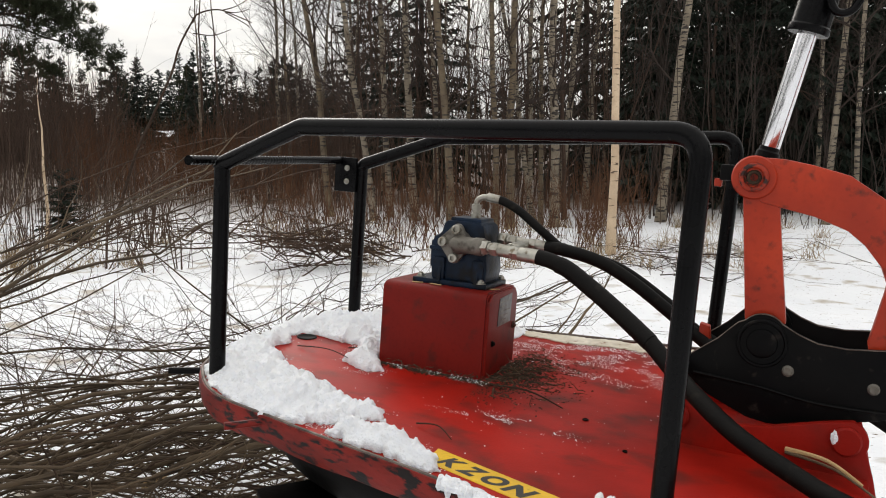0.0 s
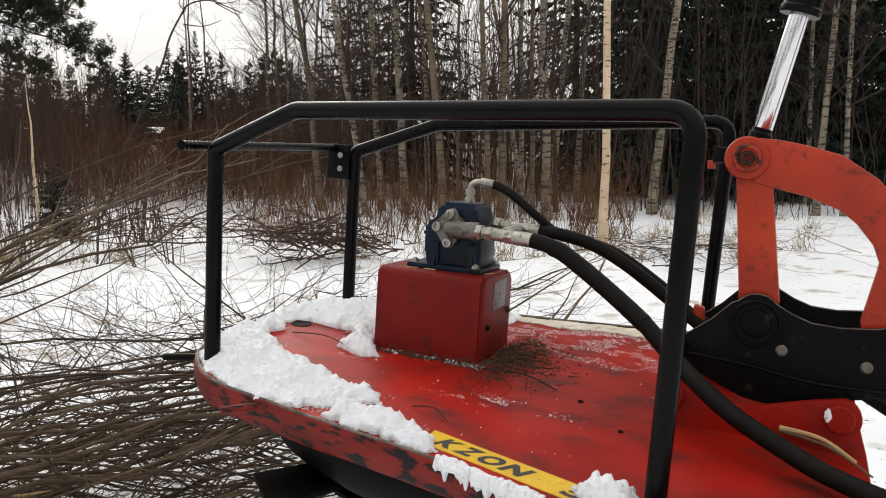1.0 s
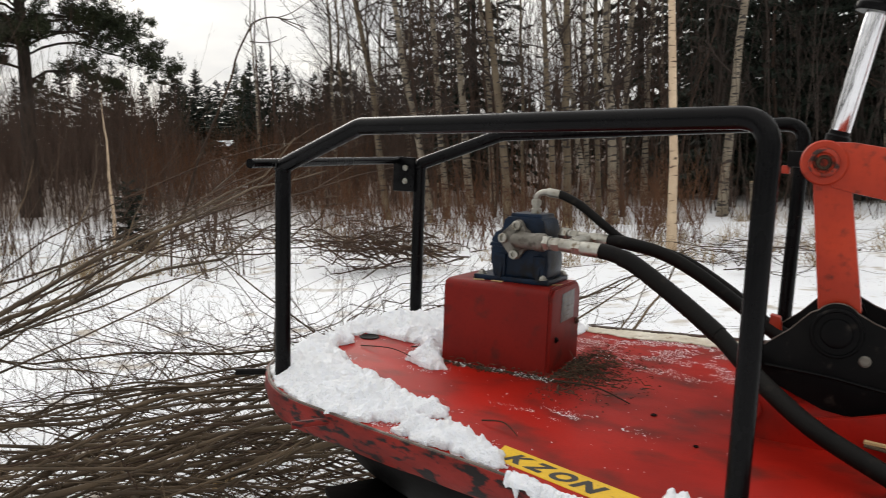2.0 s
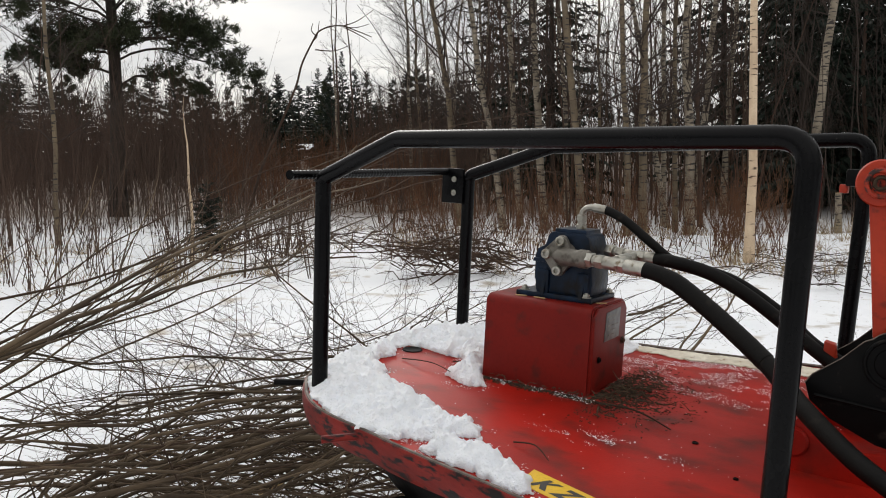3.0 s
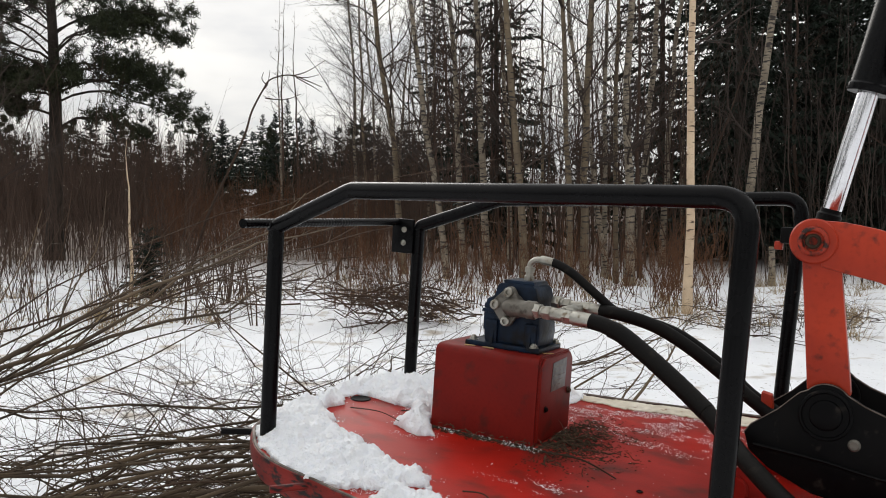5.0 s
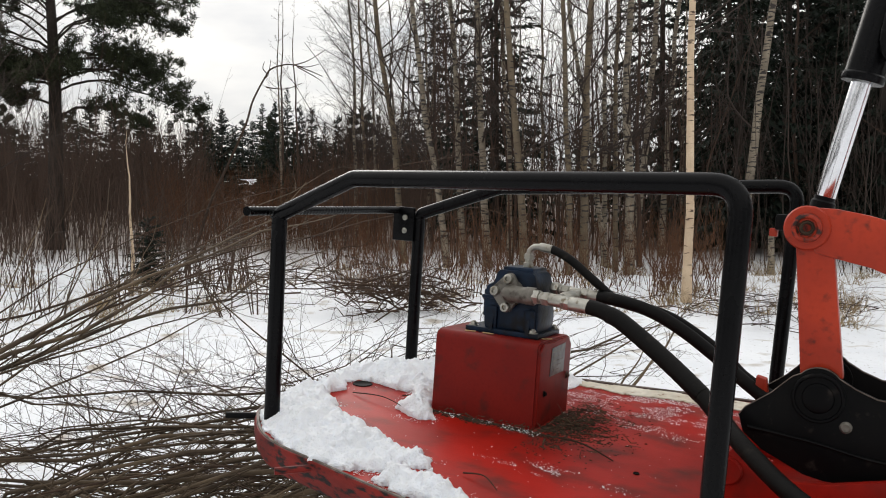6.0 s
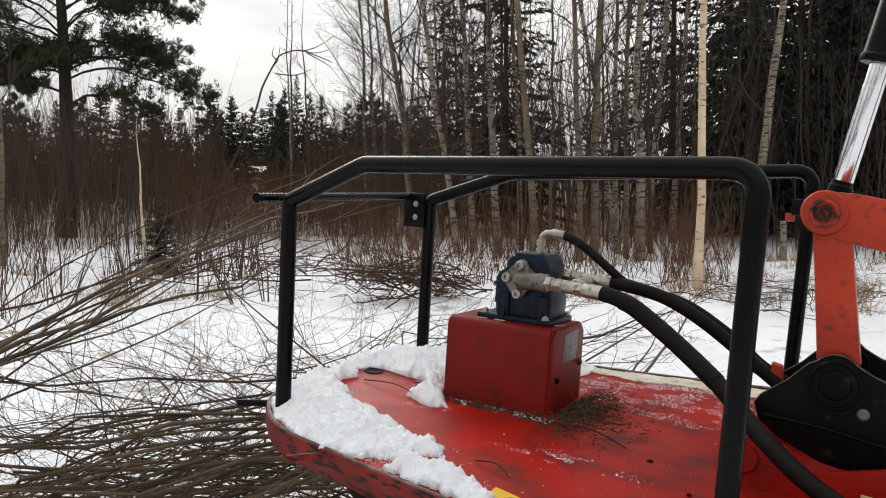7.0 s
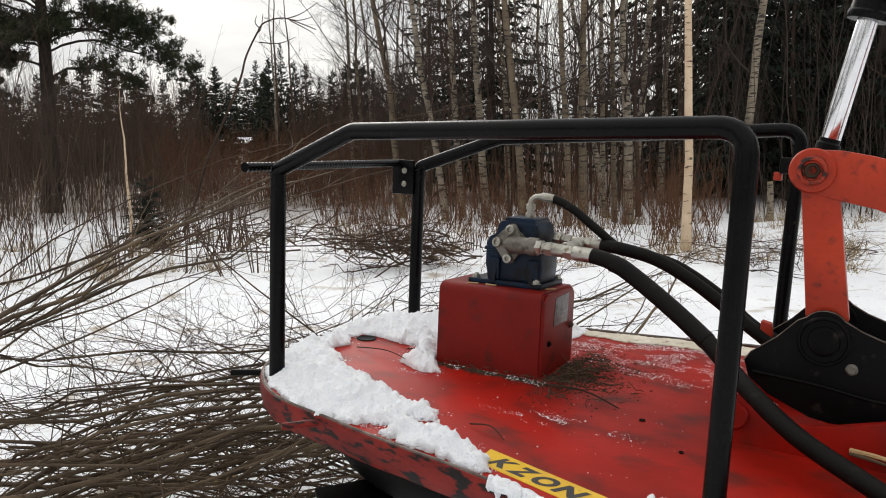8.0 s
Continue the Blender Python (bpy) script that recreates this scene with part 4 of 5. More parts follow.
snow_patch([(-0.08, 0.50), (0.084, 0.49), (0.215, 0.525), (0.334, 0.53), (0.52, 0.58), (0.56, 0.68), (0.30, 0.635), (0.0, 0.565), (-0.10, 0.54)], 0.012, "thin dirty melting snow along the deck's edge", 11, ramp=0.05, material=M_DIRTYSNOW)
snow_patch([(0.145, -0.602), (0.20, -0.605), (0.36, -0.66), (0.38, -0.70), (0.27, -0.665), (0.155, -0.64)], 0.024, "wet snow hanging over the deck's edge", 15, ramp=0.02)
snow_patch([(0.41, -0.61), (0.435, -0.66), (0.50, -0.66), (0.528, -0.61), (0.505, -0.56), (0.435, -0.545)], 0.062, "rounded lump of snow beside the guard post", 21, cell=0.0045, ramp=0.05, power=0.5)


def hanging_clots():
    """Clots of wet snow that slid over the deck's edge and hang there."""
    rng = np.random.default_rng(6)
    for k in range(20):
        t = (k + float(rng.uniform(-0.3, 0.3))) / 19
        x, y = 0.155 + 0.22 * t, -0.622 - 0.066 * t
        L, w = float(rng.uniform(0.010, 0.030)), float(rng.uniform(0.006, 0.013))
        bm = bm_turned([(0.5 * w, 0.016), (w, 0.006), (1.1 * w, -0.006), (0.8 * w, -0.5 * L), (0.55 * w, -0.8 * L), (0.2 * w, -L)], Matrix.Translation((x, y + float(rng.normal(0, 0.003)), 0.0)), 10)
        for v in bm.verts:
            n = noise.noise_vector(v.co * 70 + Vector((k, 0, 0)))
            v.co += n * 0.004
        ob = part("snow_clot", bm, M_SNOWCLUMP, None)
        ob.matrix_world = ON_DECK
        tagged(ob, "clot of wet snow hanging over the deck's edge", "snow", "clots of hanging snow")


hanging_clots()


def snow_grains():
    """Loose icy grains sprinkled over the far side of the deck and round the box."""
    rng = np.random.default_rng(17)
    pts = []
    rims = [(*a, *b) for poly in (NEAR_SNOW, NOSE_SNOW, BOX_SNOW) for a, b in zip(poly, poly[1:] + poly[:1])]
    while len(pts) < 11500:
        k = rng.random()
        if k < 0.20:
            x0, y0, x1, y1 = rims[rng.integers(len(rims))]
            f = rng.random()
            x, y = x0 + f * (x1 - x0) + rng.normal(0, 0.014), y0 + f * (y1 - y0) + rng.normal(0, 0.014)
            keep = 0.8 if inside(x, y, DECK) else 0.0
        elif k < 0.72:
            x, y = rng.uniform(-0.08, 0.60), rng.uniform(0.16, 0.58)
            keep = 0.25 + 0.75 * (y - 0.16) / 0.42
        elif k < 0.785:
            x, y = rng.normal(0.14, 0.08), rng.normal(-0.245, 0.020)
            keep = 0.28
        elif k < 0.93:
            x, y = rng.uniform(-0.31, 0.02), rng.normal(-0.016, 0.009)
            keep = 0.30
        else:
            x, y = rng.uniform(-0.5, 0.5), rng.uniform(-0.5, 0.3)
            keep = 0.08
        n = noise.noise(Vector((x * 11, y * 17, 2))) + 0.6 * noise.noise(Vector((x * 33, y * 45, 5)))
        if rng.random() < keep and n > 0.04 and not (-0.30 < x < 0.0 and 0.0 < y < 0.22):
            pts.append((x, y))
    P = np.array(pts)
    r = rng.uniform(0.0005, 0.0012, len(P)) * np.where(rng.random(len(P)) < 0.12, 1.9, 1.0)
    octa = np.array([(1, 0, 0), (0, 1, 0), (-1, 0, 0), (0, -1, 0), (0, 0, 0.8), (0, 0, -0.5)], float)
    a = rng.uniform(0, 6.28, len(P))
    c, s = np.cos(a)[:, None], np.sin(a)[:, None]
    V = octa[None] * r[:, None, None] * rng.uniform(0.6, 1.4, (len(P), 6, 1))
    V = np.stack([V[..., 0] * c * 1.4 - V[..., 1] * s, V[..., 0] * s * 1.4 + V[..., 1] * c, V[..., 2] + 0.35 * r[:, None]], -1)
    V[..., :2] += P[:, None]
    tri = np.array([(0, 1, 4), (1, 2, 4), (2, 3, 4), (3, 0, 4), (1, 0, 5), (2, 1, 5), (3, 2, 5), (0, 3, 5)])
    F = (tri[None] + 6 * np.arange(len(P))[:, None, None]).reshape(-1, 3)
    ob = mesh_ob("snow_grains", V.reshape(-1, 3), F, M_SNOWCLUMP, smooth=False)
    ob.matrix_world = ON_DECK
    tagged(ob, "icy snow grains sprinkled over the red deck", "snow", kind="stuff")


snow_grains()


def crumbs():
    """Bark crumbs and needles piled against the foot of the box."""
    rng = np.random.default_rng(27)
    pts = []
    while len(pts) < 4200:
        if rng.random() < 0.72:
            x, y = 0.004 + abs(rng.normal(0, 0.085)), rng.normal(0.10, 0.10)
        else:
            x, y = rng.uniform(-0.31, 0.03), -0.006 - abs(rng.normal(0, 0.014))
        if rng.random() < 0.35 + 0.9 * noise.noise(Vector((x * 18, y * 22, 4))) + 0.3 and not (-0.302 < x < 0.004 and y > -0.003):
            pts.append((x, y))
    P = np.array(pts)
    r = rng.uniform(0.0007, 0.0024, len(P))
    octa = np.array([(1, 0, 0), (0, 1, 0), (-1, 0, 0), (0, -1, 0), (0, 0, 0.8), (0, 0, -0.5)], float)
    a = rng.uniform(0, 6.28, len(P))
    c, s = np.cos(a)[:, None], np.sin(a)[:, None]
    V = octa[None] * r[:, None, None] * rng.uniform(0.5, 1.5, (len(P), 6, 1))
    V = np.stack([V[..., 0] * c * 2.2 - V[..., 1] * s, V[..., 0] * s * 2.2 + V[..., 1] * c, V[..., 2] + 0.35 * r[:, None]], -1)
    V[..., :2] += P[:, None]
    tri = np.array([(0, 1, 4), (1, 2, 4), (2, 3, 4), (3, 0, 4), (1, 0, 5), (2, 1, 5), (3, 2, 5), (0, 3, 5)])
    ob = mesh_ob("bark_crumbs", V.reshape(-1, 3), (tri[None] + 6 * np.arange(len(P))[:, None, None]).reshape(-1, 3), M_CRUMB, smooth=False)
    ob.matrix_world = ON_DECK
    tagged(ob, "dark bark crumbs heaped round the foot of the box", "litter", kind="stuff")


crumbs()


def deck_litter():
    """Broken twigs and bark crumbs round the foot of the box."""
    rng = np.random.default_rng(4)
    N = 230
    t = rng.random(N)
    base = np.stack([0.015 + np.abs(rng.normal(0.04, 0.075, N)), rng.normal(0.11, 0.10, N), np.full(N, 0.004)], 1)
    edge = rng.random(N) < 0.3
    base[edge] = np.stack([rng.uniform(-0.30, 0.02, edge.sum()), rng.normal(-0.020, 0.010, edge.sum()), np.full(edge.sum(), 0.005)], 1)
    base[:, 2] += rng.random(N) * 0.012
    way = rng.normal(0, 1, (N, 3)) * [1, 0.8, 0.12]
    P, R = sprays(rng, base, way, rng.uniform(0.010, 0.07, N) * np.where(edge, 0.35, 1), 4, rng.uniform(0.0008, 0.0024, N), 0.2)
    P[:, :, 2] = np.maximum(P[:, :, 2], 0.003)
    keep = ~((P[:, -1, 0] < 0.0) & (P[:, -1, 1] > -0.005))
    ob = mesh_ob("twig_litter", *tubes(P[keep], R[keep], 4), M_LITTER)
    ob.matrix_world = ON_DECK
    tagged(ob, "broken twigs and bark crumbs on the deck", "litter", kind="stuff")
    # pale splinters and single twigs
    for a, b, r, m in (((0.735, -0.155, 0.035), (0.88, -0.235, 0.020), 0.006, M_CUTWOOD), ((0.735, -0.16, 0.03), (0.91, -0.26, 0.006), 0.004, M_BRANCH), ((-0.42, 0.04, 0.006), (-0.30, -0.02, 0.012), 0.002, M_TWIG), ((0.03, -0.03, 0.005), (0.24, -0.10, 0.006), 0.003, M_TWIG), ((-0.01, -0.38, 0.006), (0.09, -0.42, 0.004), 0.002, M_TWIG), ((-0.55, -0.02, 0.004), (-0.33, -0.08, 0.01), 0.0018, M_TWIG)):
        mid = [(a[i] + b[i]) / 2 + (0.012 if i == 2 else 0.006) for i in range(3)]
        pts = smooth_path([a, mid, b], 6)
        bm = bm_tube(pts, r, 7, radii=[r * (1 - 0.5 * k / len(pts)) for k in range(len(pts))])
        ob = part("twig", bm, m, None)
        ob.matrix_world = ON_DECK
        tagged(ob, "dry broken twig lying on the red deck" if m is not M_CUTWOOD else "split pale wood splinter on the red deck", "twig")


    for k, (x, y, a) in enumerate(((-0.215, 0.028, 0.2), (-0.165, 0.030, -0.1), (-0.012, 0.075, 0.9), (-0.250, 0.120, 0.5))):
        m = Matrix.Translation((x, y, 0.2235)) @ Matrix.Rotation(a, 4, "Z")
        chip = part("wood_chip", bm_box((-0.016, -0.004, -0.001), (0.014 + 0.004 * (k % 2), 0.003, 0.0015), 0.001), M_CUTWOOD, None)
        chip.matrix_world = TILT @ m
        tagged(chip, "pale splinter of wood on the red box", "wood chip")


deck_litter()

# ---- trees ----
def bare_tree(name, label, seed, h, r, bark, lean=(0, 0), low=0.25, limbs=26, sub=6, fine=5, spread=0.22, wob=0.012, twig=None, hang=-0.05):
    """A leafless tree: tapered trunk, rising limbs, fine twigs."""
    rng = np.random.default_rng(seed)
    n = 16
    z = np.linspace(0, 1, n)
    path = np.stack([lean[0] * h * z + h * wob * np.cumsum(rng.normal(0, 1, n)) * z ** 0.5 * 0.4, lean[1] * h * z + h * wob * np.cumsum(rng.normal(0, 1, n)) * z ** 0.5 * 0.4, h * z - 0.15], 1)
    rad = r * np.maximum(0.06, (1 - z) ** 0.75) * (1 + 0.35 * np.exp(-z * h / 0.35))
    root_ob = new(name)
    tagged(root_ob, label, "tree")
    mesh_ob("trunk", *tubes(path[None], rad[None], 10), bark, root_ob)
    t = np.sort(rng.uniform(low, 0.98, limbs)) * (n - 1)
    k = np.minimum(t.astype(int), n - 2)
    f = (t - k)[:, None]
    base = path[k] * (1 - f) + path[k + 1] * f
    br = rad[k]
    a = rng.uniform(0, 2 * np.pi, limbs)
    way = np.stack([np.cos(a), np.sin(a), rng.uniform(0.5, 1.1, limbs)], 1)
    L = h * spread * rng.uniform(0.5, 1.0, limbs) * (1.15 - t / (n - 1))
    P1, R1 = sprays(rng, base, way, L, 7, np.maximum(0.006, br * 0.32), 0.14, 0.05)
    P2, R2 = offshoots(rng, P1, R1, sub, 0.15, 0.98, 0.7, 0.15, (0.35, 0.7), 4, 0.16, 0.02, 0.55, 0.0028)
    P3, R3 = offshoots(rng, P2, R2, fine, 0.1, 1.0, 0.7, 0.0, (0.45, 0.9), 3, 0.2, hang, 0.6, 0.0028)
    tagged(mesh_ob("crown", *merge([tubes(P1, R1, 4), tubes(P2, R2, 3), tubes(P3, R3, 3)]), twig or M_CROWNTWIG, root_ob), kind="stuff")
    return root_ob


def spruce_tree(name, label, seed, h, r, width, dense=1.0, low=0.06, blade=0.21, bare=True, per=34):
    """A spruce: whorls of sagging boughs with flat hanging needle sprays."""
    rng = np.random.default_rng(seed)
    root_ob = new(name)
    tagged(root_ob, label, "tree")
    z = np.linspace(0, 1, 8)
    mesh_ob("trunk", *tubes(np.stack([0 * z, 0 * z, z * h - 0.1], 1)[None], (r * (1 - z) + 0.01)[None], 8), M_PINEBARK, root_ob)
    N = int(250 * dense)
    t = np.sort(rng.uniform(low, 0.985, N) ** 1.15)
    a = rng.uniform(0, 2 * np.pi, N)
    L = width * (1 - t) ** 0.8 * rng.uniform(0.65, 1.1, N) + 0.10
    base = np.stack([0 * t, 0 * t, t * h], 1)
    way = np.stack([np.cos(a), np.sin(a), -0.25 + 0.8 * t ** 2 + rng.normal(0, 0.1, N)], 1)
    P, R = sprays(rng, base, way, L, 4, np.full(N, 0.016), 0.07, 0.03)
    # needle sprays along every bough: slim hanging triangles
    i = np.repeat(np.arange(N), per)
    s = rng.uniform(0.06, 1.0, len(i)) * 3
    k = np.minimum(s.astype(int), 2)
    f = (s - k)[:, None]
    q = P[i, k] * (1 - f) + P[i, k + 1] * f
    d = P[i, k + 1] - P[i, k]
    d /= np.linalg.norm(d, axis=1, keepdims=True)
    side = np.cross(d, [0, 0, 1.0]) * rng.choice([-1, 1], len(i))[:, None]
    tipv = d * rng.uniform(0.3, 0.9, (len(i), 1)) + side * rng.uniform(0.1, 0.9, (len(i), 1)) + np.array([0, 0, -1.0]) * rng.uniform(0.05, 0.75, (len(i), 1))
    size = min(1.0, width / 1.5) * (0.10 + 0.26 * L[i] / max(width, 0.1))[:, None] * rng.uniform(0.6, 1.2, (len(i), 1))
    w = np.cross(tipv, rng.normal(0, 1, (len(i), 3)))
    w /= np.linalg.norm(w, axis=1, keepdims=True)
    tri = np.stack([q - w * size * blade, q + w * size * blade, q + tipv * size], 1).reshape(-1, 3)
    if bare:
        tagged(mesh_ob("branchwork", *tubes(P, R, 3), M_PINEBARK, root_ob), kind="stuff")
    tagged(mesh_ob("foliage", tri, np.arange(len(tri)).reshape(-1, 3), M_SPRUCE, root_ob, smooth=False), kind="stuff")
    return root_ob


def pine_tree(name, label, seed, h, r, boughs, side=20, twigs=6, tufts=3, blades=6, size=0.15, width=0.10):
    """A pine; boughs: (height, bearing in degrees, length, rise of the tip), each a level spray of tufted twigs."""
    rng = np.random.default_rng(seed)
    root_ob = new(name)
    tagged(root_ob, label, "tree")
    n = 14
    z = np.linspace(0, 1, n)
    path = np.stack([0.012 * h * np.sin(z * 4), 0.008 * h * np.sin(z * 3 + 1), z * h - 0.15], 1)
    rad = r * (1 - 0.8 * z) * (1 + 0.4 * np.exp(-z * h / 0.5))
    mesh_ob("trunk", *tubes(path[None], rad[None], 14), M_PINEBARK, root_ob)
    B = np.array(boughs, float)
    a = np.radians(B[:, 1])
    m = 10
    s = np.linspace(0, 1, m)
    P1 = np.zeros((len(B), m, 3))
    x0 = np.interp(B[:, 0], path[:, 2], path[:, 0])
    y0 = np.interp(B[:, 0], path[:, 2], path[:, 1])
    bow = 0.13 * B[:, 2]
    P1[..., 0] = x0[:, None] + (np.cos(a) * B[:, 2])[:, None] * s
    P1[..., 1] = y0[:, None] + (np.sin(a) * B[:, 2])[:, None] * s
    P1[..., 2] = B[:, :1] + B[:, 3:4] * s + bow[:, None] * np.sin(np.pi * s ** 0.75)
    kink = np.cumsum(rng.normal(0, 0.045, P1.shape), axis=1)
    P1 += kink - kink[:, :1]
    R1 = np.maximum(0.022, np.interp(B[:, 0], path[:, 2], rad) * 0.27)[:, None] * np.linspace(1, 0.22, m)[None]
    P2, R2 = offshoots(rng, P1, R1, side, 0.22, 1.0, 0.85, 0.10, (0.14, 0.30), 5, 0.13, 0.02, 0.42, 0.007, 1.6, 0.35)
    P3, R3 = offshoots(rng, P2, R2, twigs, 0.15, 1.0, 0.8, 0.16, (0.35, 0.70), 3, 0.16, 0.05, 0.6, 0.004, 1.5, 0.5)
    tagged(mesh_ob("branchwork", *merge([tubes(P1, R1, 6), tubes(P2, R2, 3), tubes(P3, R3, 3)]), M_PINEBARK, root_ob), kind="stuff")
    i = np.repeat(np.arange(len(P3)), tufts)
    q = rng.uniform(0.2, 1.0, len(i)) * 2
    k = np.minimum(q.astype(int), 1)
    f = (q - k)[:, None]
    ends = np.concatenate([P3[i, k] * (1 - f) + P3[i, k + 1] * f, P3[:, -1], P2[:, -1]])
    i = np.repeat(np.arange(len(ends)), blades)
    way = rng.normal(0, 1, (len(i), 3)) + [0, 0, 0.7]
    way /= np.linalg.norm(way, axis=1, keepdims=True)
    q = ends[i] + rng.normal(0, 0.035, (len(i), 3))
    w = np.cross(way, rng.normal(0, 1, (len(i), 3)))
    w /= np.linalg.norm(w, axis=1, keepdims=True)
    s = size * rng.uniform(0.6, 1.2, (len(i), 1))
    tri = np.stack([q - w * width * s, q + w * width * s, q + way * s], 1).reshape(-1, 3)
    tagged(mesh_ob("foliage", tri, np.arange(len(tri)).reshape(-1, 3), M_NEEDLE, root_ob, smooth=False), kind="stuff")
    return root_ob


def ring_of_boughs(seed, count, z0, z1, reach, rise=0.5):
    """Boughs all round a trunk, shorter towards the top."""
    rng = np.random.default_rng(seed)
    t = np.linspace(0, 1, count)
    return [(z0 + (z1 - z0) * k, (137.5 * j + rng.normal(0, 15)) % 360, reach * math.sqrt(max(0.06, 1 - k ** 1.4)) * rng.uniform(0.7, 1.0), rise * rng.uniform(0.4, 1.3) * (0.5 + k)) for j, k in enumerate(t)]


def stand(ob, x, y, turn=0.0, size=1.0, wide=1.0):
    """A first or further copy of a tree on the ground at x, y."""
    m = Matrix.LocRotScale((x, y, ground_height(x, y)), Euler((0, 0, turn)), (size * wide, size * wide, size))
    if not ob.get("placed"):
        ob["placed"] = True
        ob.matrix_world = m
        return ob
    c = copy_thing(ob, pose(x, y, ground_height(x, y)))
    c.matrix_basis = m
    return c


# the single trunks that stand out at the edge of the clearing
cream = bare_tree("birch_tree", "slim birch with smooth cream-coloured bark in the snow", 11, 11, 0.066, M_CREAM, (-0.010, 0), 0.35, 20, 6, 4, 0.2, 0.014)
stand(cream, 2.48, 12.8)
thin = bare_tree("birch_snag", "thin pale birch snag with a broken top", 12, 2.75, 0.032, M_CREAM, (-0.01, 0), 0.90, 3, 3, 3, 0.2, 0.016)
stand(thin, -6.05, 13.2)
TRUNKS = [  # x, y, radius, lean, bark
    (-4.76, 27.6, 0.06, 0.00, M_ASPEN), (-5.12, 27.5, 0.06, 0.0, M_BIRCH), (-2.6, 20.2, 0.075, -0.09, M_ASPEN), (-1.50, 19.0, 0.075, -0.115, M_BIRCH), (-1.20, 20.0, 0.075, -0.085, M_BIRCH),
    (-0.62, 19.6, 0.095, -0.05, M_BIRCH), (-0.16, 21.5, 0.07, -0.02, M_BIRCH), (0.16, 18.0, 0.085, 0.0, M_ASPEN), (0.58, 22.0, 0.045, -0.01, M_ASPEN), (1.08, 18.0, 0.065, -0.03, M_ASPEN), (1.40, 18.2, 0.092, 0.0, M_ASPEN),
    (2.05, 19.5, 0.062, -0.14, M_BIRCH), (2.12, 18.8, 0.055, 0.0, M_ASPEN), (2.36, 18.3, 0.10, -0.01, M_BIRCH), (2.85, 21.0, 0.085, 0.05, M_BIRCH), (3.70, 22.6, 0.085, 0.06, M_BIRCH), (4.75, 19.0, 0.10, 0.055, M_BIRCH),
    (8.07, 18.3, 0.075, 0.03, M_BIRCH), (8.60, 18.2, 0.06, 0.04, M_BIRCH), (-10.3, 16.2, 0.05, 0.0, M_ASPEN), (-3.6, 36.0, 0.08, 0.01, M_BIRCH), (-5.2, 38.0, 0.07, -0.02, M_BIRCH), (-5.9, 36.5, 0.07, 0.01, M_BIRCH), (-4.6, 33.0, 0.07, 0.0, M_BIRCH), (-3.1, 31.0, 0.065, -0.02, M_BIRCH), (-2.3, 33.5, 0.07, 0.01, M_BIRCH)]
for j, (x, y, r, lean, bark) in enumerate(TRUNKS):
    tr = bare_tree("birch_tree" if bark is M_BIRCH else "aspen_tree", "tall bare birch with grey-white peeling bark" if bark is M_BIRCH else "tall bare aspen with olive-grey bark", 40 + j, 12 + (j * 37 % 5), r, bark, (lean, 0.01 * (j % 3 - 1)), 0.14, *((44, 9, 7, 0.22) if x < -1 and y < 30 else (38, 8, 5, 0.19) if y < 30 else (30, 8, 5, 0.20)), 0.014, hang=-0.12 if x < -1 else -0.05)
    tagged(tr, group="trees at the forest edge")
    stand(tr, x, y)

for j, (az, d, h) in enumerate(((-38.0, 19, 7.2), (-36.4, 22, 7.8), (-35.0, 20, 6.8), (-33.6, 24, 7.6), (-40.5, 21, 7.5), (-31.4, 26, 7.0), (-43.0, 20, 7.2))):
    tr = bare_tree("alder_tree", "slender dark leafless alder beside the pine", 160 + j, h, 0.032, M_SAPLING, (0.03 * math.sin(j * 2.1), 0), 0.22, 34, 7, 5, 0.26, 0.018)
    tagged(tr, group="trees at the forest edge")
    stand(tr, d * math.sin(radians(az)), d * math.cos(radians(az)))

# the woods behind: a few kinds, copied
rng = np.random.default_rng(21)
kinds = [bare_tree("young_tree", "thin bare deciduous tree in the woods", 70 + k, 9 + k, 0.05 + 0.008 * k, (M_ASPEN, M_BIRCH, M_SAPLING, M_SAPLING)[k], (0.01 * (k - 2), 0), 0.10, 15, 5, 3, 0.20, 0.012, M_SAPLING) for k in range(4)]
n = 0
while n < 50:
    d, az = rng.uniform(19, 52), radians(rng.uniform(-16, 40))
    x, y = d * math.sin(az), d * math.cos(az)
    if az < radians(-4) and d < 34:
        continue
    tr = stand(kinds[n % 4], x, y, rng.uniform(0, 6.28), rng.uniform(0.8, 1.25))
    tagged(tr, group="trees in the woods")
    n += 1
firs = [spruce_tree("spruce_tree", "dark green spruce with sagging boughs", 90 + k, 13 + 1.5 * k, 0.14, 2.7 + 0.2 * k, 1.0, 0.05, 0.24, False) for k in range(3)]
for x, y, s in ((-0.7, 29, 0.95), (5.9, 24.0, 0.9), (7.6, 25.5, 1.0), (9.2, 23.0, 0.9), (10.9, 24.5, 1.1), (9.4, 28.0, 1.2), (12.6, 22.0, 0.9), (14.3, 24.0, 1.05), (11.6, 27.0, 1.1), (13.5, 29.0, 1.2), (16.0, 22.5, 1.0), (7.0, 30.0, 1.1), (5.0, 31.0, 1.0), (17.8, 24.5, 1.1), (-2.4, 39.0, 0.62), (19.5, 22.0, 1.0), (16.2, 28.0, 1.2), (10.5, 33.0, 1.2), (14.5, 34, 1.2), (19, 31, 1.2), (8.0, 36, 1.2), (12.5, 38, 1.2), (22, 28, 1.1), (17.5, 38, 1.2), (-4.5, 47, 1.0), *[(11 + 1.3 * q, 44 + 5 * ((q * 5) % 4), 1.15) for q in range(18)]):
    tagged(stand(firs[int(abs(x * 7)) % 3], x, y, x * 1.7, s), group="spruces in the woods")
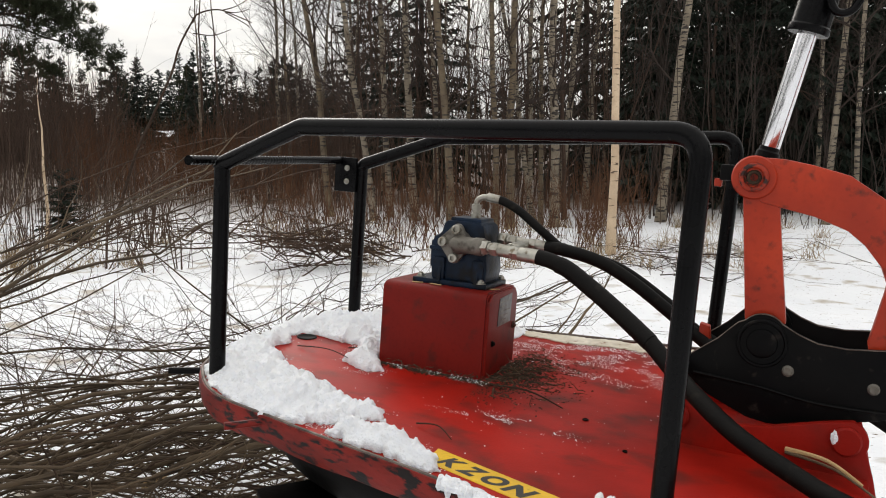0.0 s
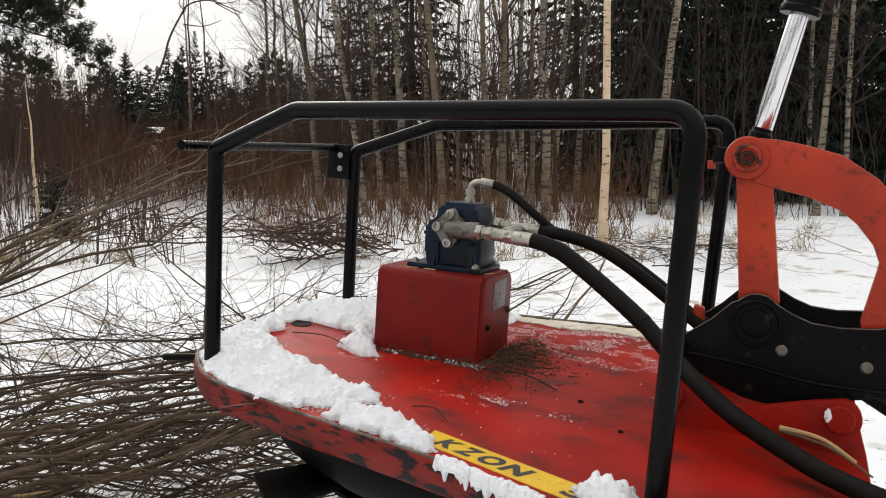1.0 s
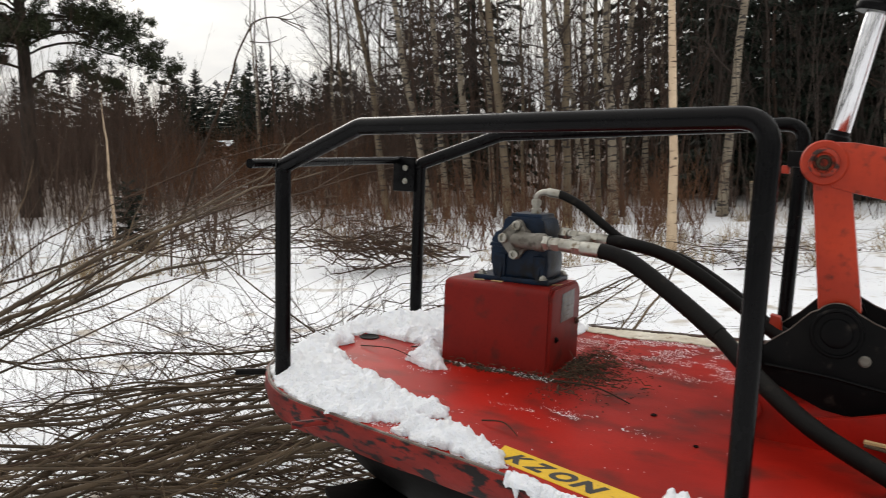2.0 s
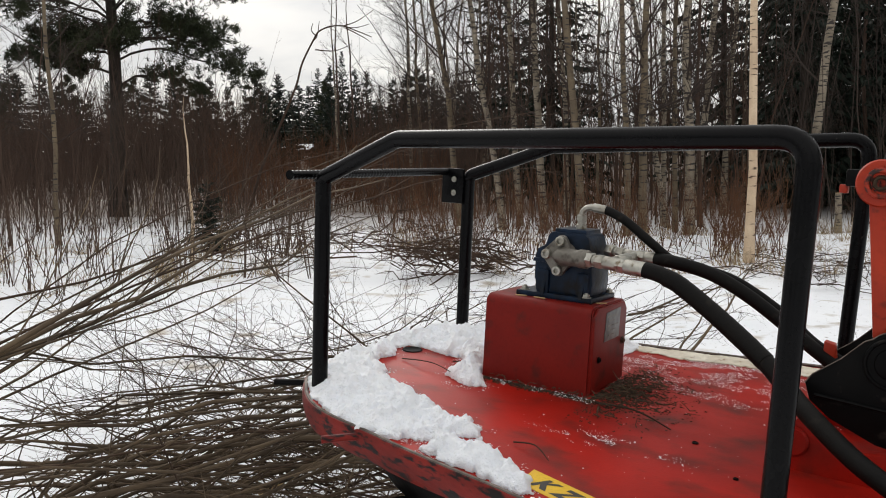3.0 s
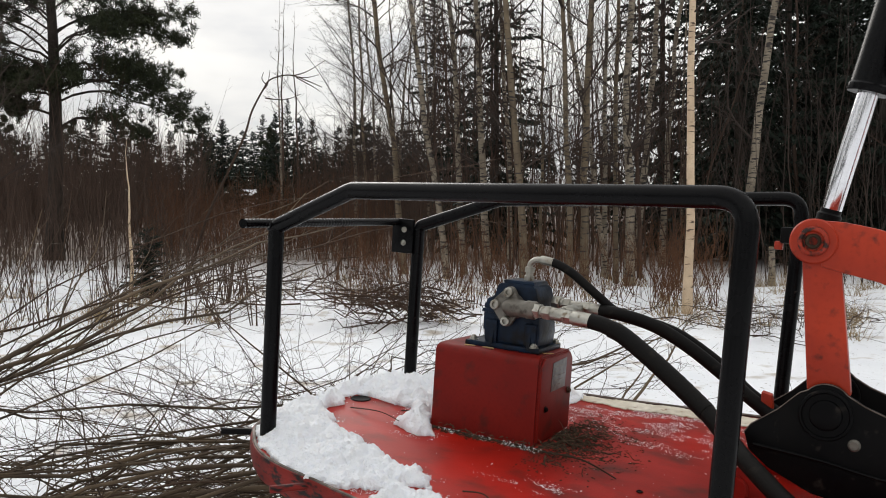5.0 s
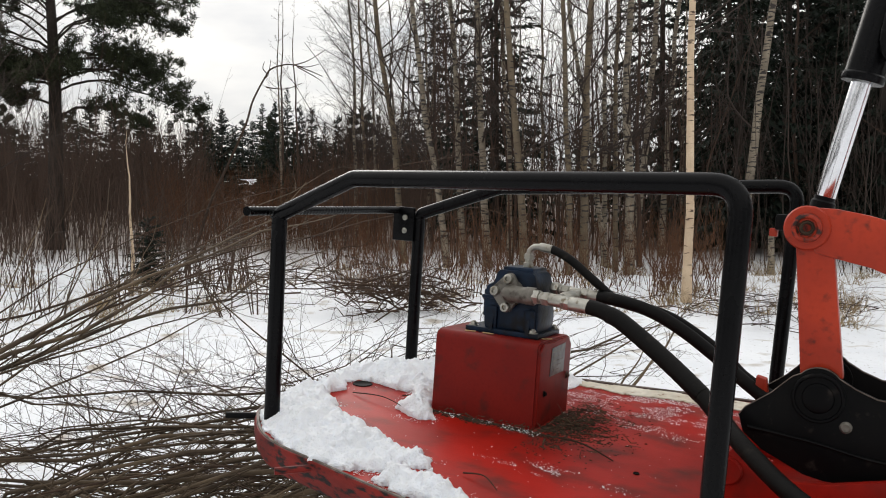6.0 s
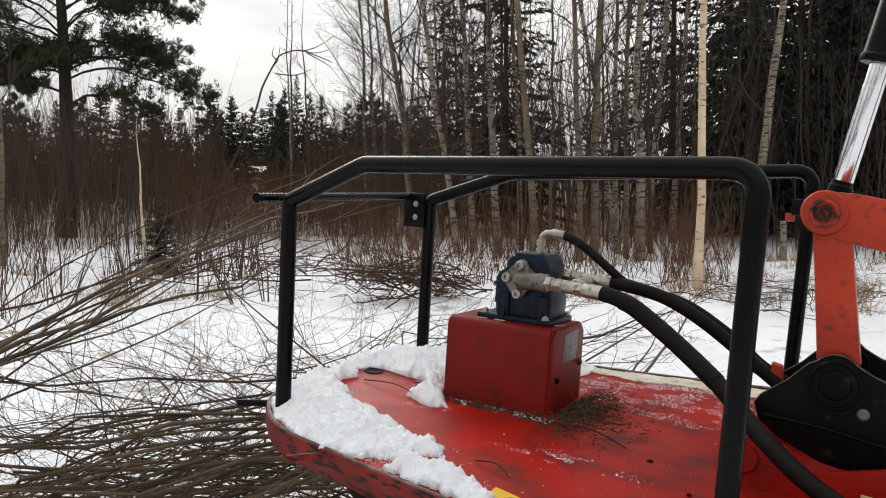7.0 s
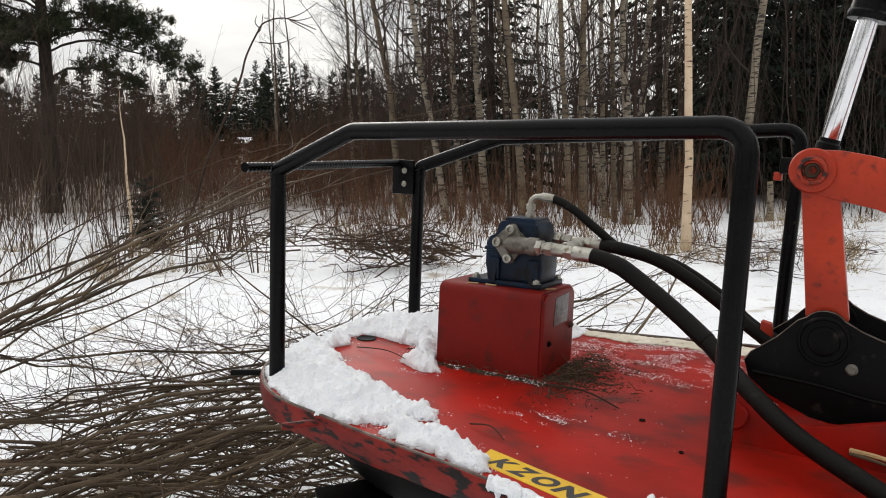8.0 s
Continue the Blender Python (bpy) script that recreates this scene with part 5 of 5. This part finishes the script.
# the far tree line beyond the thicket
far_firs = [spruce_tree("distant_spruce", "tall dark spruce of the distant tree line, also added unseen behind the camera", 95 + k, 9.5 + k, 0.15, 2.6, 1.0, 0.02, 0.66, False, 14) for k in range(3)]
for j, (px, d, top) in enumerate(((-0.356, 70, 8.3), (-0.334, 71, 7.9), (-0.283, 80, 7.6), *[(-0.345 + 0.011 * q, 168 + 6 * (q % 3), 15.5 + 1.1 * ((q * 3) % 4)) for q in range(8)], (-0.383, 72, 7.2), (-0.415, 75, 7.2), (-0.275, 62, 7.8), (-0.262, 60, 8.1), (-0.248, 61, 7.6), (-0.235, 58, 8.0), (-0.22, 60, 7.6), (-0.205, 57, 7.4), (-0.19, 60, 7.2), (-0.445, 74, 7.4), (-0.47, 70, 7.0), (-0.50, 76, 7.6), (-0.53, 72, 7.0), (-0.56, 74, 7.4), (-0.60, 70, 7.0), (-0.65, 72, 7.2), (-0.70, 70, 7.0), (-0.17, 58, 7.5), (-0.15, 60, 7.0), (-0.13, 56, 7.3), (-0.10, 62, 7.5), (-0.278, 84, 7.6), (-0.345, 88, 7.8), (-0.40, 90, 8.0), *[(-0.80 + 0.0215 * q + 0.008 * ((q * 7) % 3), 92 + 9 * ((q * 5) % 4), 8.2 + 0.7 * ((q * 11) % 4)) for q in range(58)], *[(-0.82 + 0.03 * q + 0.011 * ((q * 5) % 3), 62 + 5 * ((q * 7) % 4), 6.0 + 0.5 * ((q * 3) % 4)) for q in range(13, 26) if q not in (16, 17)])):
    if abs(px + 0.306) < 0.011 and d < 140:
        continue
    x, y = d * math.sin(px), d * math.cos(px)
    z = ground_height(x, y)
    k = j % 3
    tagged(stand(far_firs[k], x, y, j * 1.3, (top * (1.17 if px < -0.40 else 1.0) - z) / (9.5 + k) * (1 + 0.12 * math.sin(j * 7.3)), 1 + 0.28 * math.sin(j * 12.9)), group="distant tree line")
far_pines = [pine_tree("distant_pine", "distant pine with a ragged crown", 130 + k, 9, 0.14, ring_of_boughs(140 + k, 18, 3.4, 8.8, 1.9, 0.3), 9, 4, 2, 4, 0.30, 0.12) for k in range(2)]
for j, (px, d, s) in enumerate(((-0.280, 75, 0.82), (-0.43, 78, 0.85), (-0.36, 80, 0.9), (-0.49, 72, 0.8), (-0.18, 66, 0.85), (-0.62, 66, 0.8), (-0.55, 66, 0.8))):
    tagged(stand(far_pines[j % 2], d * math.sin(px), d * math.cos(px), j, s), group="distant tree line")
# the broad pine over the clearing
pine = pine_tree("pine_tree", "broad old pine with dark trunk and drooping crown", 5, 12.5, 0.26, [
    # boughs that reach out to the one side over the clearing, then to the other, then the upper crown
    (3.9, -4, 2.6, 0.25), (4.7, 4, 4.5, -0.45), (4.95, -12, 3.9, -0.15), (5.1, 14, 3.4, 0.0), (5.45, -6, 3.3, -0.1), (5.6, 30, 3.0, 0.2), (6.2, 8, 3.4, 0.7), (6.7, -10, 3.6, 0.8),
    (4.3, 172, 1.5, 0.2), (5.0, 190, 2.7, -0.25), (5.3, 168, 2.4, -0.1), (5.6, 183, 4.7, 0.25), (5.9, 200, 3.4, 0.2), (6.0, 176, 3.6, 1.7), (6.4, 186, 4.8, 0.6), (6.8, 165, 4.4, 0.6), (7.0, 195, 4.5, 0.9),
    (5.2, 158, 1.8, -0.3), (5.0, 203, 2.0, -0.5), (4.8, 180, 2.2, -0.35), (5.3, 240, 1.9, -0.3), (5.4, 130, 1.9, -0.2), (5.4, -80, 2.4, -0.1), (5.5, 95, 2.6, 0.2), (6.1, -60, 2.8, 0.4), *ring_of_boughs(77, 26, 6.8, 12.2, 4.3)], 20, 6, 3, 6, 0.15, 0.11)
stand(pine, -13.86, 24.95, 0.506)
# unseen spruces added round the clearing behind the camera, for reflections and bounced light
for j in range(16):
    az, d = radians(62 + 236 * j / 15), 19 + 7 * ((j * 5) % 3)
    tagged(stand(far_firs[j % 3], d * math.sin(az), d * math.cos(az), j * 0.9, 1.1 + 0.12 * (j % 4)), group="trees round the clearing")
# a cut stump with a pale top at the wood's edge
stump = new("birch_stump")
tagged(stump, "cut birch stump with a pale sawn top", "tree stump")
part("stump_trunk", bm_tube([(0, 0, -0.1), (0.01, 0, 0.3), (0.0, 0.01, 0.78)], 0.06, 12, radii=[0.085, 0.066, 0.058]), M_BIRCH, stump)
part("sawn_top", bm_turned([(0.050, 0.0), (0.056, 0.004), (0.050, 0.010)], Matrix.Translation((0.0, 0.01, 0.776)), 14), M_CUTWOOD, stump, "pale sawn wood")
stand(stump, 5.07, 17.8)
# small spruce in the thicket
little = spruce_tree("young_spruce", "small dark young spruce among bare shrubs", 99, 1.25, 0.025, 0.48, 0.5, 0.04, 0.14)
stand(little, -6.66, 15.3)


# ---- thickets ----
def thicket(name, label, seed, spots, hmin, hmax, material, stems=1, r=0.011, twigs=5, splay=0.12, n=6, per=3):
    """Bare shoots from the spots; stems: shoots from each."""
    rng = np.random.default_rng(seed)
    base = np.array([(x, y, ground_height(x, y) - 0.05) for x, y in spots])
    base = np.repeat(base, stems, axis=0)
    N = len(base)
    base[:, :2] += rng.normal(0, 0.07 if stems > 1 else 0.0, (N, 2))
    way = np.stack([rng.normal(0, splay, N), rng.normal(0, splay, N), np.ones(N)], 1)
    P, R = sprays(rng, base, way, rng.uniform(hmin, hmax, N), n, rng.uniform(0.45, 1.2, N) * r, 0.10, 0.03, 0.2)
    P2, R2 = offshoots(rng, P, R, twigs, 0.3, 0.98, 0.55, 0.4, (0.2, 0.42), 3, 0.13, 0.06, 0.5, 0.0025)
    pcs = [tubes(P, R, 4 if r < 0.02 else 3), tubes(P2, R2, 3)]
    if per:
        P3, R3 = offshoots(rng, P2, R2, per, 0.25, 0.98, 0.6, 0.2, (0.35, 0.7), 2, 0.15, 0.03, 0.6, 0.002)
        pcs.append(tubes(P3, R3, 3))
    ob = mesh_ob(name, *merge(pcs), material)
    tagged(ob, label, "shrubs", kind="stuff")


def spots_in(seed, count, d0, d1, a0, a1):
    rng = np.random.default_rng(seed)
    out = []
    for _ in range(count):
        d, a = rng.uniform(d0, d1), radians(rng.uniform(a0, a1))
        out.append((d * math.sin(a), d * math.cos(a)))
    return out


def outside(spots, a0, a1):
    """The spots whose bearing is not between a0 and a1 degrees."""
    return [(x, y) for x, y in spots if not a0 < math.degrees(math.atan2(x, y)) < a1]


thicket("sapling_thicket", "dense brown leafless saplings behind the clearing", 1, outside(spots_in(1, 1200, 20, 38, -46, -6), -21.5, -13), 1.4, 4.4, M_SAPLING, 1, 0.011, 9, 0.16, 5, 1)
thicket("sapling_thicket", "dense brown leafless saplings further off", 2, outside(spots_in(2, 1000, 36, 60, -44, 4), -20.5, -14.5), 2.4, 6.0, M_SAPLING, 1, 0.018, 8, 0.14, 4, 1)
thicket("distant_scrub", "brown leafless scrub filling the wood before the far tree line", 21, outside(spots_in(21, 1150, 46, 70, -46, -6), -20.5, -14.5), 2.6, 6.6, M_SAPLING, 1, 0.030, 14, 0.14, 4, 0)
thicket("distant_scrub", "tall bare scrub closing the view to the far tree line", 22, outside(spots_in(22, 800, 50, 72, -46, -5), -20.0, -15.0), 4.6, 7.4, M_SAPLING, 1, 0.034, 13, 0.10, 4, 0)
thicket("willow_thicket", "rust-coloured bare willow shrubs", 3, spots_in(3, 900, 25, 46, -24, -9), 1.5, 3.0, M_WILLOW, 2, 0.010, 5, 0.18, 4, 1)
thicket("tall_saplings", "slender bare saplings rising above the thicket", 4, outside(spots_in(4, 130, 20, 42, -46, -10), -24, -11.5), 4.0, 6.8, M_SAPLING, 1, 0.022, 11, 0.09, 7, 3)
thicket("edge_shoots", "clumps of bare brown shoots in the snow", 5, spots_in(5, 60, 11.5, 19, -44, -17), 0.8, 2.2, M_SAPLING, 6, 0.009, 3, 0.2, 5, 1)
thicket("edge_shoots", "low bare shoots at the foot of the forest", 6, spots_in(6, 170, 13.5, 19.5, -13, 13), 0.4, 1.7, M_WILLOW, 5, 0.007, 4, 0.30, 5, 1)
thicket("edge_shoots", "low bare shoots at the edge of the snow", 7, spots_in(7, 40, 18, 24, 11, 34), 0.4, 1.3, M_SAPLING, 4, 0.007, 3, 0.25)
thicket("forest_undergrowth", "thin bare undergrowth between the trunks", 8, spots_in(8, 620, 19, 42, -8, 36), 0.8, 4.2, M_SAPLING, 1, 0.010, 8, 0.18, 5, 1)
thicket("young_trees", "thin bare young trees crowding the forest edge", 14, spots_in(14, 150, 20, 34, -7, 12), 5.0, 9.0, M_SAPLING, 1, 0.028, 11, 0.06, 8, 2)
thicket("young_trees", "thin bare young trees before the dark spruces", 15, spots_in(15, 110, 18.5, 25, 9, 36), 3.0, 8.0, M_CROWNTWIG, 1, 0.016, 13, 0.10, 7, 2)
thicket("birch_foot_shoots", "dry brown shoots round the pale birch", 9, [(2.1 + 0.15 * (k % 5), 12.6 + 0.13 * k) for k in range(10)], 0.4, 1.5, M_WILLOW, 4, 0.006, 4, 0.25)


# ---- cut brush ----
def brush(name, label, seed, starts, ends, r, twigs=6, per=4, sag=0.0, jig=0.05, material=M_BRANCH, n=9, twig_up=0.1, kind=""):
    """Cut branches from starts to ends, each with its side twigs."""
    rng = np.random.default_rng(seed)
    a, b = np.asarray(starts, float), np.asarray(ends, float)
    N = len(a)
    t = np.linspace(0, 1, n)
    P = a[:, None] * (1 - t)[None, :, None] + b[:, None] * t[None, :, None]
    wander = np.cumsum(rng.normal(0, jig, (N, n, 3)), axis=1)
    wander -= wander[:, :1] + (wander[:, -1:] - wander[:, :1]) * t[None, :, None]
    P = P + wander
    P[:, :, 2] -= sag * np.sin(np.pi * t)[None]
    R = np.asarray(r).reshape(-1, 1) * np.linspace(1, 0.22, n)[None]
    P2, R2 = offshoots(rng, P, R, twigs, 0.12, 0.98, 0.45, twig_up, (0.18, 0.42), 6, 0.17, 0.02, 0.5, 0.0016)
    pcs = [tubes(P, R, 7), tubes(P2, R2, 4)]
    if per:
        P3, R3 = offshoots(rng, P2, R2, per, 0.15, 0.98, 0.55, 0.05, (0.3, 0.6), 4, 0.20, 0.0, 0.55, 0.0010)
        pcs.append(tubes(P3, R3, 3))
    ob = mesh_ob(name, *merge(pcs), material)
    return tagged(ob, label, "branch", kind=kind)


rng = np.random.default_rng(33)
# upper bundle, leaning up and away from the pile
for k in range(9):
    j = rng.normal(0, 1, 6)
    s = (-2.0 + 0.10 * j[0], 2.35 + 0.10 * j[1], 0.80 + 0.035 * j[2])
    e = (-1.10 + 0.36 * j[3], 5.4 + 0.5 * j[4], 1.42 + 0.22 * j[5])
    brush("cut_branch", "long cut grey-brown branch leaning over the snow", 200 + k, [s], [e], [0.005 + 0.0065 * (k < 3)], 7, 4, -0.05 + 0.05 * j[2], 0.034, twig_up=0.08)
# long thin shoots that run on from it towards the wood
for k in range(5):
    j = rng.normal(0, 1, 6)
    s = (-2.45 + 0.15 * j[0], 2.6 + 0.3 * j[1], 0.72 + 0.08 * j[2])
    e = (-0.05 + 0.50 * j[3], 6.2 + 0.5 * j[4], 1.62 + 0.22 * j[5])
    brush("cut_branch", "thin arching brown shoot from the brush pile", 260 + k, [s], [e], [0.0045 + 0.002 * (k % 2)], 5, 3, -0.22, 0.05, M_TWIG, twig_up=0.1)
# split ends of cut stems, pale wood showing
for k, (x, y, z, a) in enumerate(((-1.42, 2.80, 0.36, 0.25), (-1.36, 2.84, 0.33, 0.45), (-1.46, 2.88, 0.31, 0.05), (-0.95, 3.02, 0.42, 1.1))):
    d = Vector((math.cos(a), math.sin(a), 0.10)) * 0.17
    p = Vector((x, y, z))
    tagged(part("split_stem", bm_tube([p - d, p, p + d * 0.7], 0.01, 6, radii=[0.013, 0.010, 0.002]), M_CUTWOOD, None), "pale split end of a cut stem in the brush", "branch")
# the tall curved shoot against the sky
pts = smooth_path([(-1.71, 4.44, 1.16), (-1.66, 4.5, 1.30), (-1.599, 4.55, 1.525), (-1.532, 4.65, 1.734), (-1.441, 4.7, 1.963), (-1.406, 4.72, 2.091), (-1.344, 4.74, 2.217), (-1.306, 4.76, 2.274), (-1.213, 4.8, 2.301), (-1.115, 4.83, 2.27), (-1.042, 4.85, 2.239)], 6)
bm = bm_tube(pts, 0.008, 7, radii=[0.0085 - 0.0062 * k / len(pts) for k in range(len(pts))])
for twig in (
    ((-1.344, 4.74, 2.217), (-1.321, 4.74, 2.241), (-1.306, 4.74, 2.32)),
    ((-1.327, 4.74, 2.241), (-1.349, 4.73, 2.271), (-1.339, 4.73, 2.308)),
    ((-1.335, 4.74, 2.168), (-1.228, 4.75, 2.159), (-1.14, 4.77, 2.192)),
    ((-1.191, 4.8, 2.297), (-1.109, 4.8, 2.321), (-1.017, 4.82, 2.382)),
    ((-1.207, 4.8, 2.301), (-1.121, 4.78, 2.282), (-1.039, 4.77, 2.296)),
    ((-1.175, 4.8, 2.287), (-1.084, 4.82, 2.237), (-1.05, 4.84, 2.213)),
):
    bm_tube(smooth_path(twig, 4), 0.003, 5, bm, radii=[0.0036 - 0.00026 * k for k in range(9)])
shoot = part("curved_shoot", bm, M_TWIG, None)
tagged(shoot, "tall bent brown shoot with a forked tip", "branch")
# lower bundle, butts beneath the deck
for k in range(19):
    j = rng.normal(0, 1, 6)
    s = (-0.25 + 0.30 * j[0], 2.95 + 0.28 * j[1], 0.72 + 0.11 * j[2])
    e = (-2.6 + 0.35 * j[3], 2.60 + 0.70 * j[4], 0.46 + 0.20 * j[5])
    brush("cut_branch", "cut brown branch in the brush pile beneath the deck", 300 + k, [s], [e], [0.0055 + 0.0065 * rng.random()], 5, 2, -0.05, 0.05)
# thick cut stems lying low on the ground, tips under the deck
for k in range(16):
    j = rng.normal(0, 1, 6)
    s = (-2.3 + 0.30 * j[0], 2.55 + 0.40 * j[1], max(0.08, 0.26 + 0.13 * j[2]))
    e = (0.15 + 0.35 * j[3], 3.15 + 0.40 * j[4], max(0.10, 0.44 + 0.17 * j[5]))
    brush("cut_branch", "thick cut olive-brown stem low in the brush pile", 500 + k, [s], [e], [0.007 + 0.011 * rng.random()], 5, 2, -0.03, 0.055)
brush("brush_pile", "dense dark tangle of twigs low under the brush pile", 47, [(-1.9 + 0.35 * a, 2.9 + 0.5 * b, 0.20 + 0.12 * abs(c)) for a, b, c in rng.normal(0, 1, (52, 3))], [(0.1 + 0.45 * a, 3.5 + 0.55 * b, 0.14 + 0.10 * abs(c)) for a, b, c in rng.normal(0, 1, (52, 3))], 0.003 + 0.009 * rng.random(52), 6, 3, 0.0, 0.09, M_BRANCH, kind="stuff")
brush("brush_pile", "tangle of thin brown cut twigs on the snow", 41, [(-0.2 + 0.5 * a, 2.9 + 0.6 * b, 0.35 + 0.22 * c) for a, b, c in rng.normal(0, 1, (40, 3))], [(-2.4 + 0.6 * a, 3.1 + 0.9 * b, 0.30 + 0.25 * c) for a, b, c in rng.normal(0, 1, (40, 3))], 0.002 + 0.004 * rng.random(40), 5, 3, 0.0, 0.05, M_TWIG, kind="stuff")
brush("brush_pile", "thin bare twigs fanning over the snow", 42, [(-1.0 + 0.7 * a, 3.6 + 0.8 * b, 0.30 + 0.10 * c) for a, b, c in rng.normal(0, 1, (70, 3))], [(-1.9 + 1.2 * a, 5.2 + 1.0 * b, 0.45 + 0.25 * abs(c)) for a, b, c in rng.normal(0, 1, (70, 3))], 0.0022 + 0.0025 * rng.random(70), 6, 3, 0.0, 0.06, M_TWIG, kind="stuff")
# branches beyond the deck
brush("brush_pile", "loose cut branches on the snow past the deck", 43, [(-0.9 + 0.5 * a, 5.4 + 0.6 * b, 0.10 + 0.06 * abs(c)) for a, b, c in rng.normal(0, 1, (30, 3))], [(0.4 + 0.8 * a, 7.2 + 1.0 * b, 0.35 + 0.2 * abs(c)) for a, b, c in rng.normal(0, 1, (30, 3))], 0.004 + 0.005 * rng.random(30), 6, 3, 0.0, 0.06, M_TWIG, kind="stuff")
brush("brush_pile", "heap of cut branches in the clearing", 44, [(-1.3 + 0.5 * a, 11.4 + 0.4 * b, 0.12 + 0.16 * abs(c)) for a, b, c in rng.normal(0, 1, (70, 3))], [(-2.0 + 1.1 * a, 11.2 + 0.9 * b, 0.15 + 0.32 * abs(c)) for a, b, c in rng.normal(0, 1, (70, 3))], 0.006 + 0.009 * rng.random(70), 6, 3, 0.0, 0.08, M_TWIG, kind="stuff")
brush("brush_pile", "brushwood heaped at the edge of the thicket", 45, [(-4.3 + 0.9 * a, 12.6 + 0.5 * b, 0.2 + 0.12 * abs(c)) for a, b, c in rng.normal(0, 1, (28, 3))], [(-4.6 + 1.5 * a, 12.6 + 1.0 * b, 0.35 + 0.3 * abs(c)) for a, b, c in rng.normal(0, 1, (28, 3))], 0.006 + 0.008 * rng.random(28), 6, 3, 0.0, 0.08, M_TWIG, kind="stuff")
for k, (s, e, r) in enumerate((((0.42, 3.85, 0.58), (0.92, 4.45, 1.0), 0.010), ((0.30, 3.9, 0.86), (1.0, 4.5, 0.98), 0.006), ((0.45, 3.9, 0.62), (0.75, 4.3, 0.92), 0.007), ((0.1, 4.2, 0.5), (1.2, 5.0, 1.05), 0.007))):
    brush("cut_branch", "cut branch sticking up behind the deck", 400 + k, [s], [e], [r], 5, 2, 0.0, 0.012, M_BRANCH)
brush("fallen_twigs", "fallen twigs round the birch on the snow", 46, [(2.9 + 0.9 * a, 11.6 + 1.2 * b, 0.08) for a, b in rng.normal(0, 1, (40, 2))], [(3.4 + 1.2 * a, 11.4 + 1.3 * b, 0.22) for a, b in rng.normal(0, 1, (40, 2))], 0.004 + 0.004 * rng.random(40), 5, 3, 0.0, 0.06, M_TWIG, kind="stuff")


# ---- the shed, the wire, tufts ----
def build_house():
    m = Matrix.Translation((-45.2, 143, ground_height(-45.2, 143) + 0.6))
    h = root("house", "small dark wooden house with a snowy roof, far off", "house", m @ Matrix.Diagonal((0.55, 0.7, 0.75, 1)))
    part("wall", bm_box((-3.0, -2, -1.5), (3.0, 2, 0.55), 0.02), M_PLASTER, h)
    bm = bmesh.new()
    for s in (-1, 1):
        v = [bm.verts.new(p) for p in ((-3.4, 0, 1.6), (3.4, 0, 1.6), (3.4, s * 2.5, 0.4), (-3.4, s * 2.5, 0.4), (-3.4, 0, 1.75), (3.4, 0, 1.75), (3.4, s * 2.6, 0.55), (-3.4, s * 2.6, 0.55))]
        for f in ((0, 1, 2, 3), (4, 5, 6, 7), (0, 1, 5, 4), (2, 3, 7, 6), (0, 3, 7, 4), (1, 2, 6, 5)):
            bm.faces.new([v[i] for i in f])
    part("roof", bm, M_SNOWCLUMP, h, "snow-covered pitched roof", smooth=False)
    part("window", bm_box((-1.2, -2.05, -0.4), (-0.4, -1.98, 0.2), 0.01), M_DARK, h)


build_house()
wire = part("power_line", bm_tube([(-90 + 3.2 * k, 99 - 0.2 * k, 5.1 + 0.0045 * (k - 20) ** 2 * 0.25) for k in range(41)], 0.028, 5), M_WIRE, None)
tagged(wire, "thin overhead power line across the distance", "power line", kind="structure")


def grass_tufts():
    rng = np.random.default_rng(8)
    spots = np.array(spots_in(12, 110, 11.5, 19, -38, 24))
    base = np.repeat(spots, 26, axis=0) + rng.normal(0, 0.09, (110 * 26, 2))
    base = np.column_stack([base, [ground_height(x, y) for x, y in base]])
    way = rng.normal(0, 0.55, (len(base), 3)) + [0, 0, 1]
    P, R = sprays(rng, base, way, rng.uniform(0.15, 0.42, len(base)), 4, np.full(len(base), 0.0045), 0.15, -0.06)
    ob = mesh_ob("grass_tufts", *tubes(P, R, 3), M_GRASS)
    tagged(ob, "dry yellow grass tufts in the snow", "grass", kind="stuff")


grass_tufts()
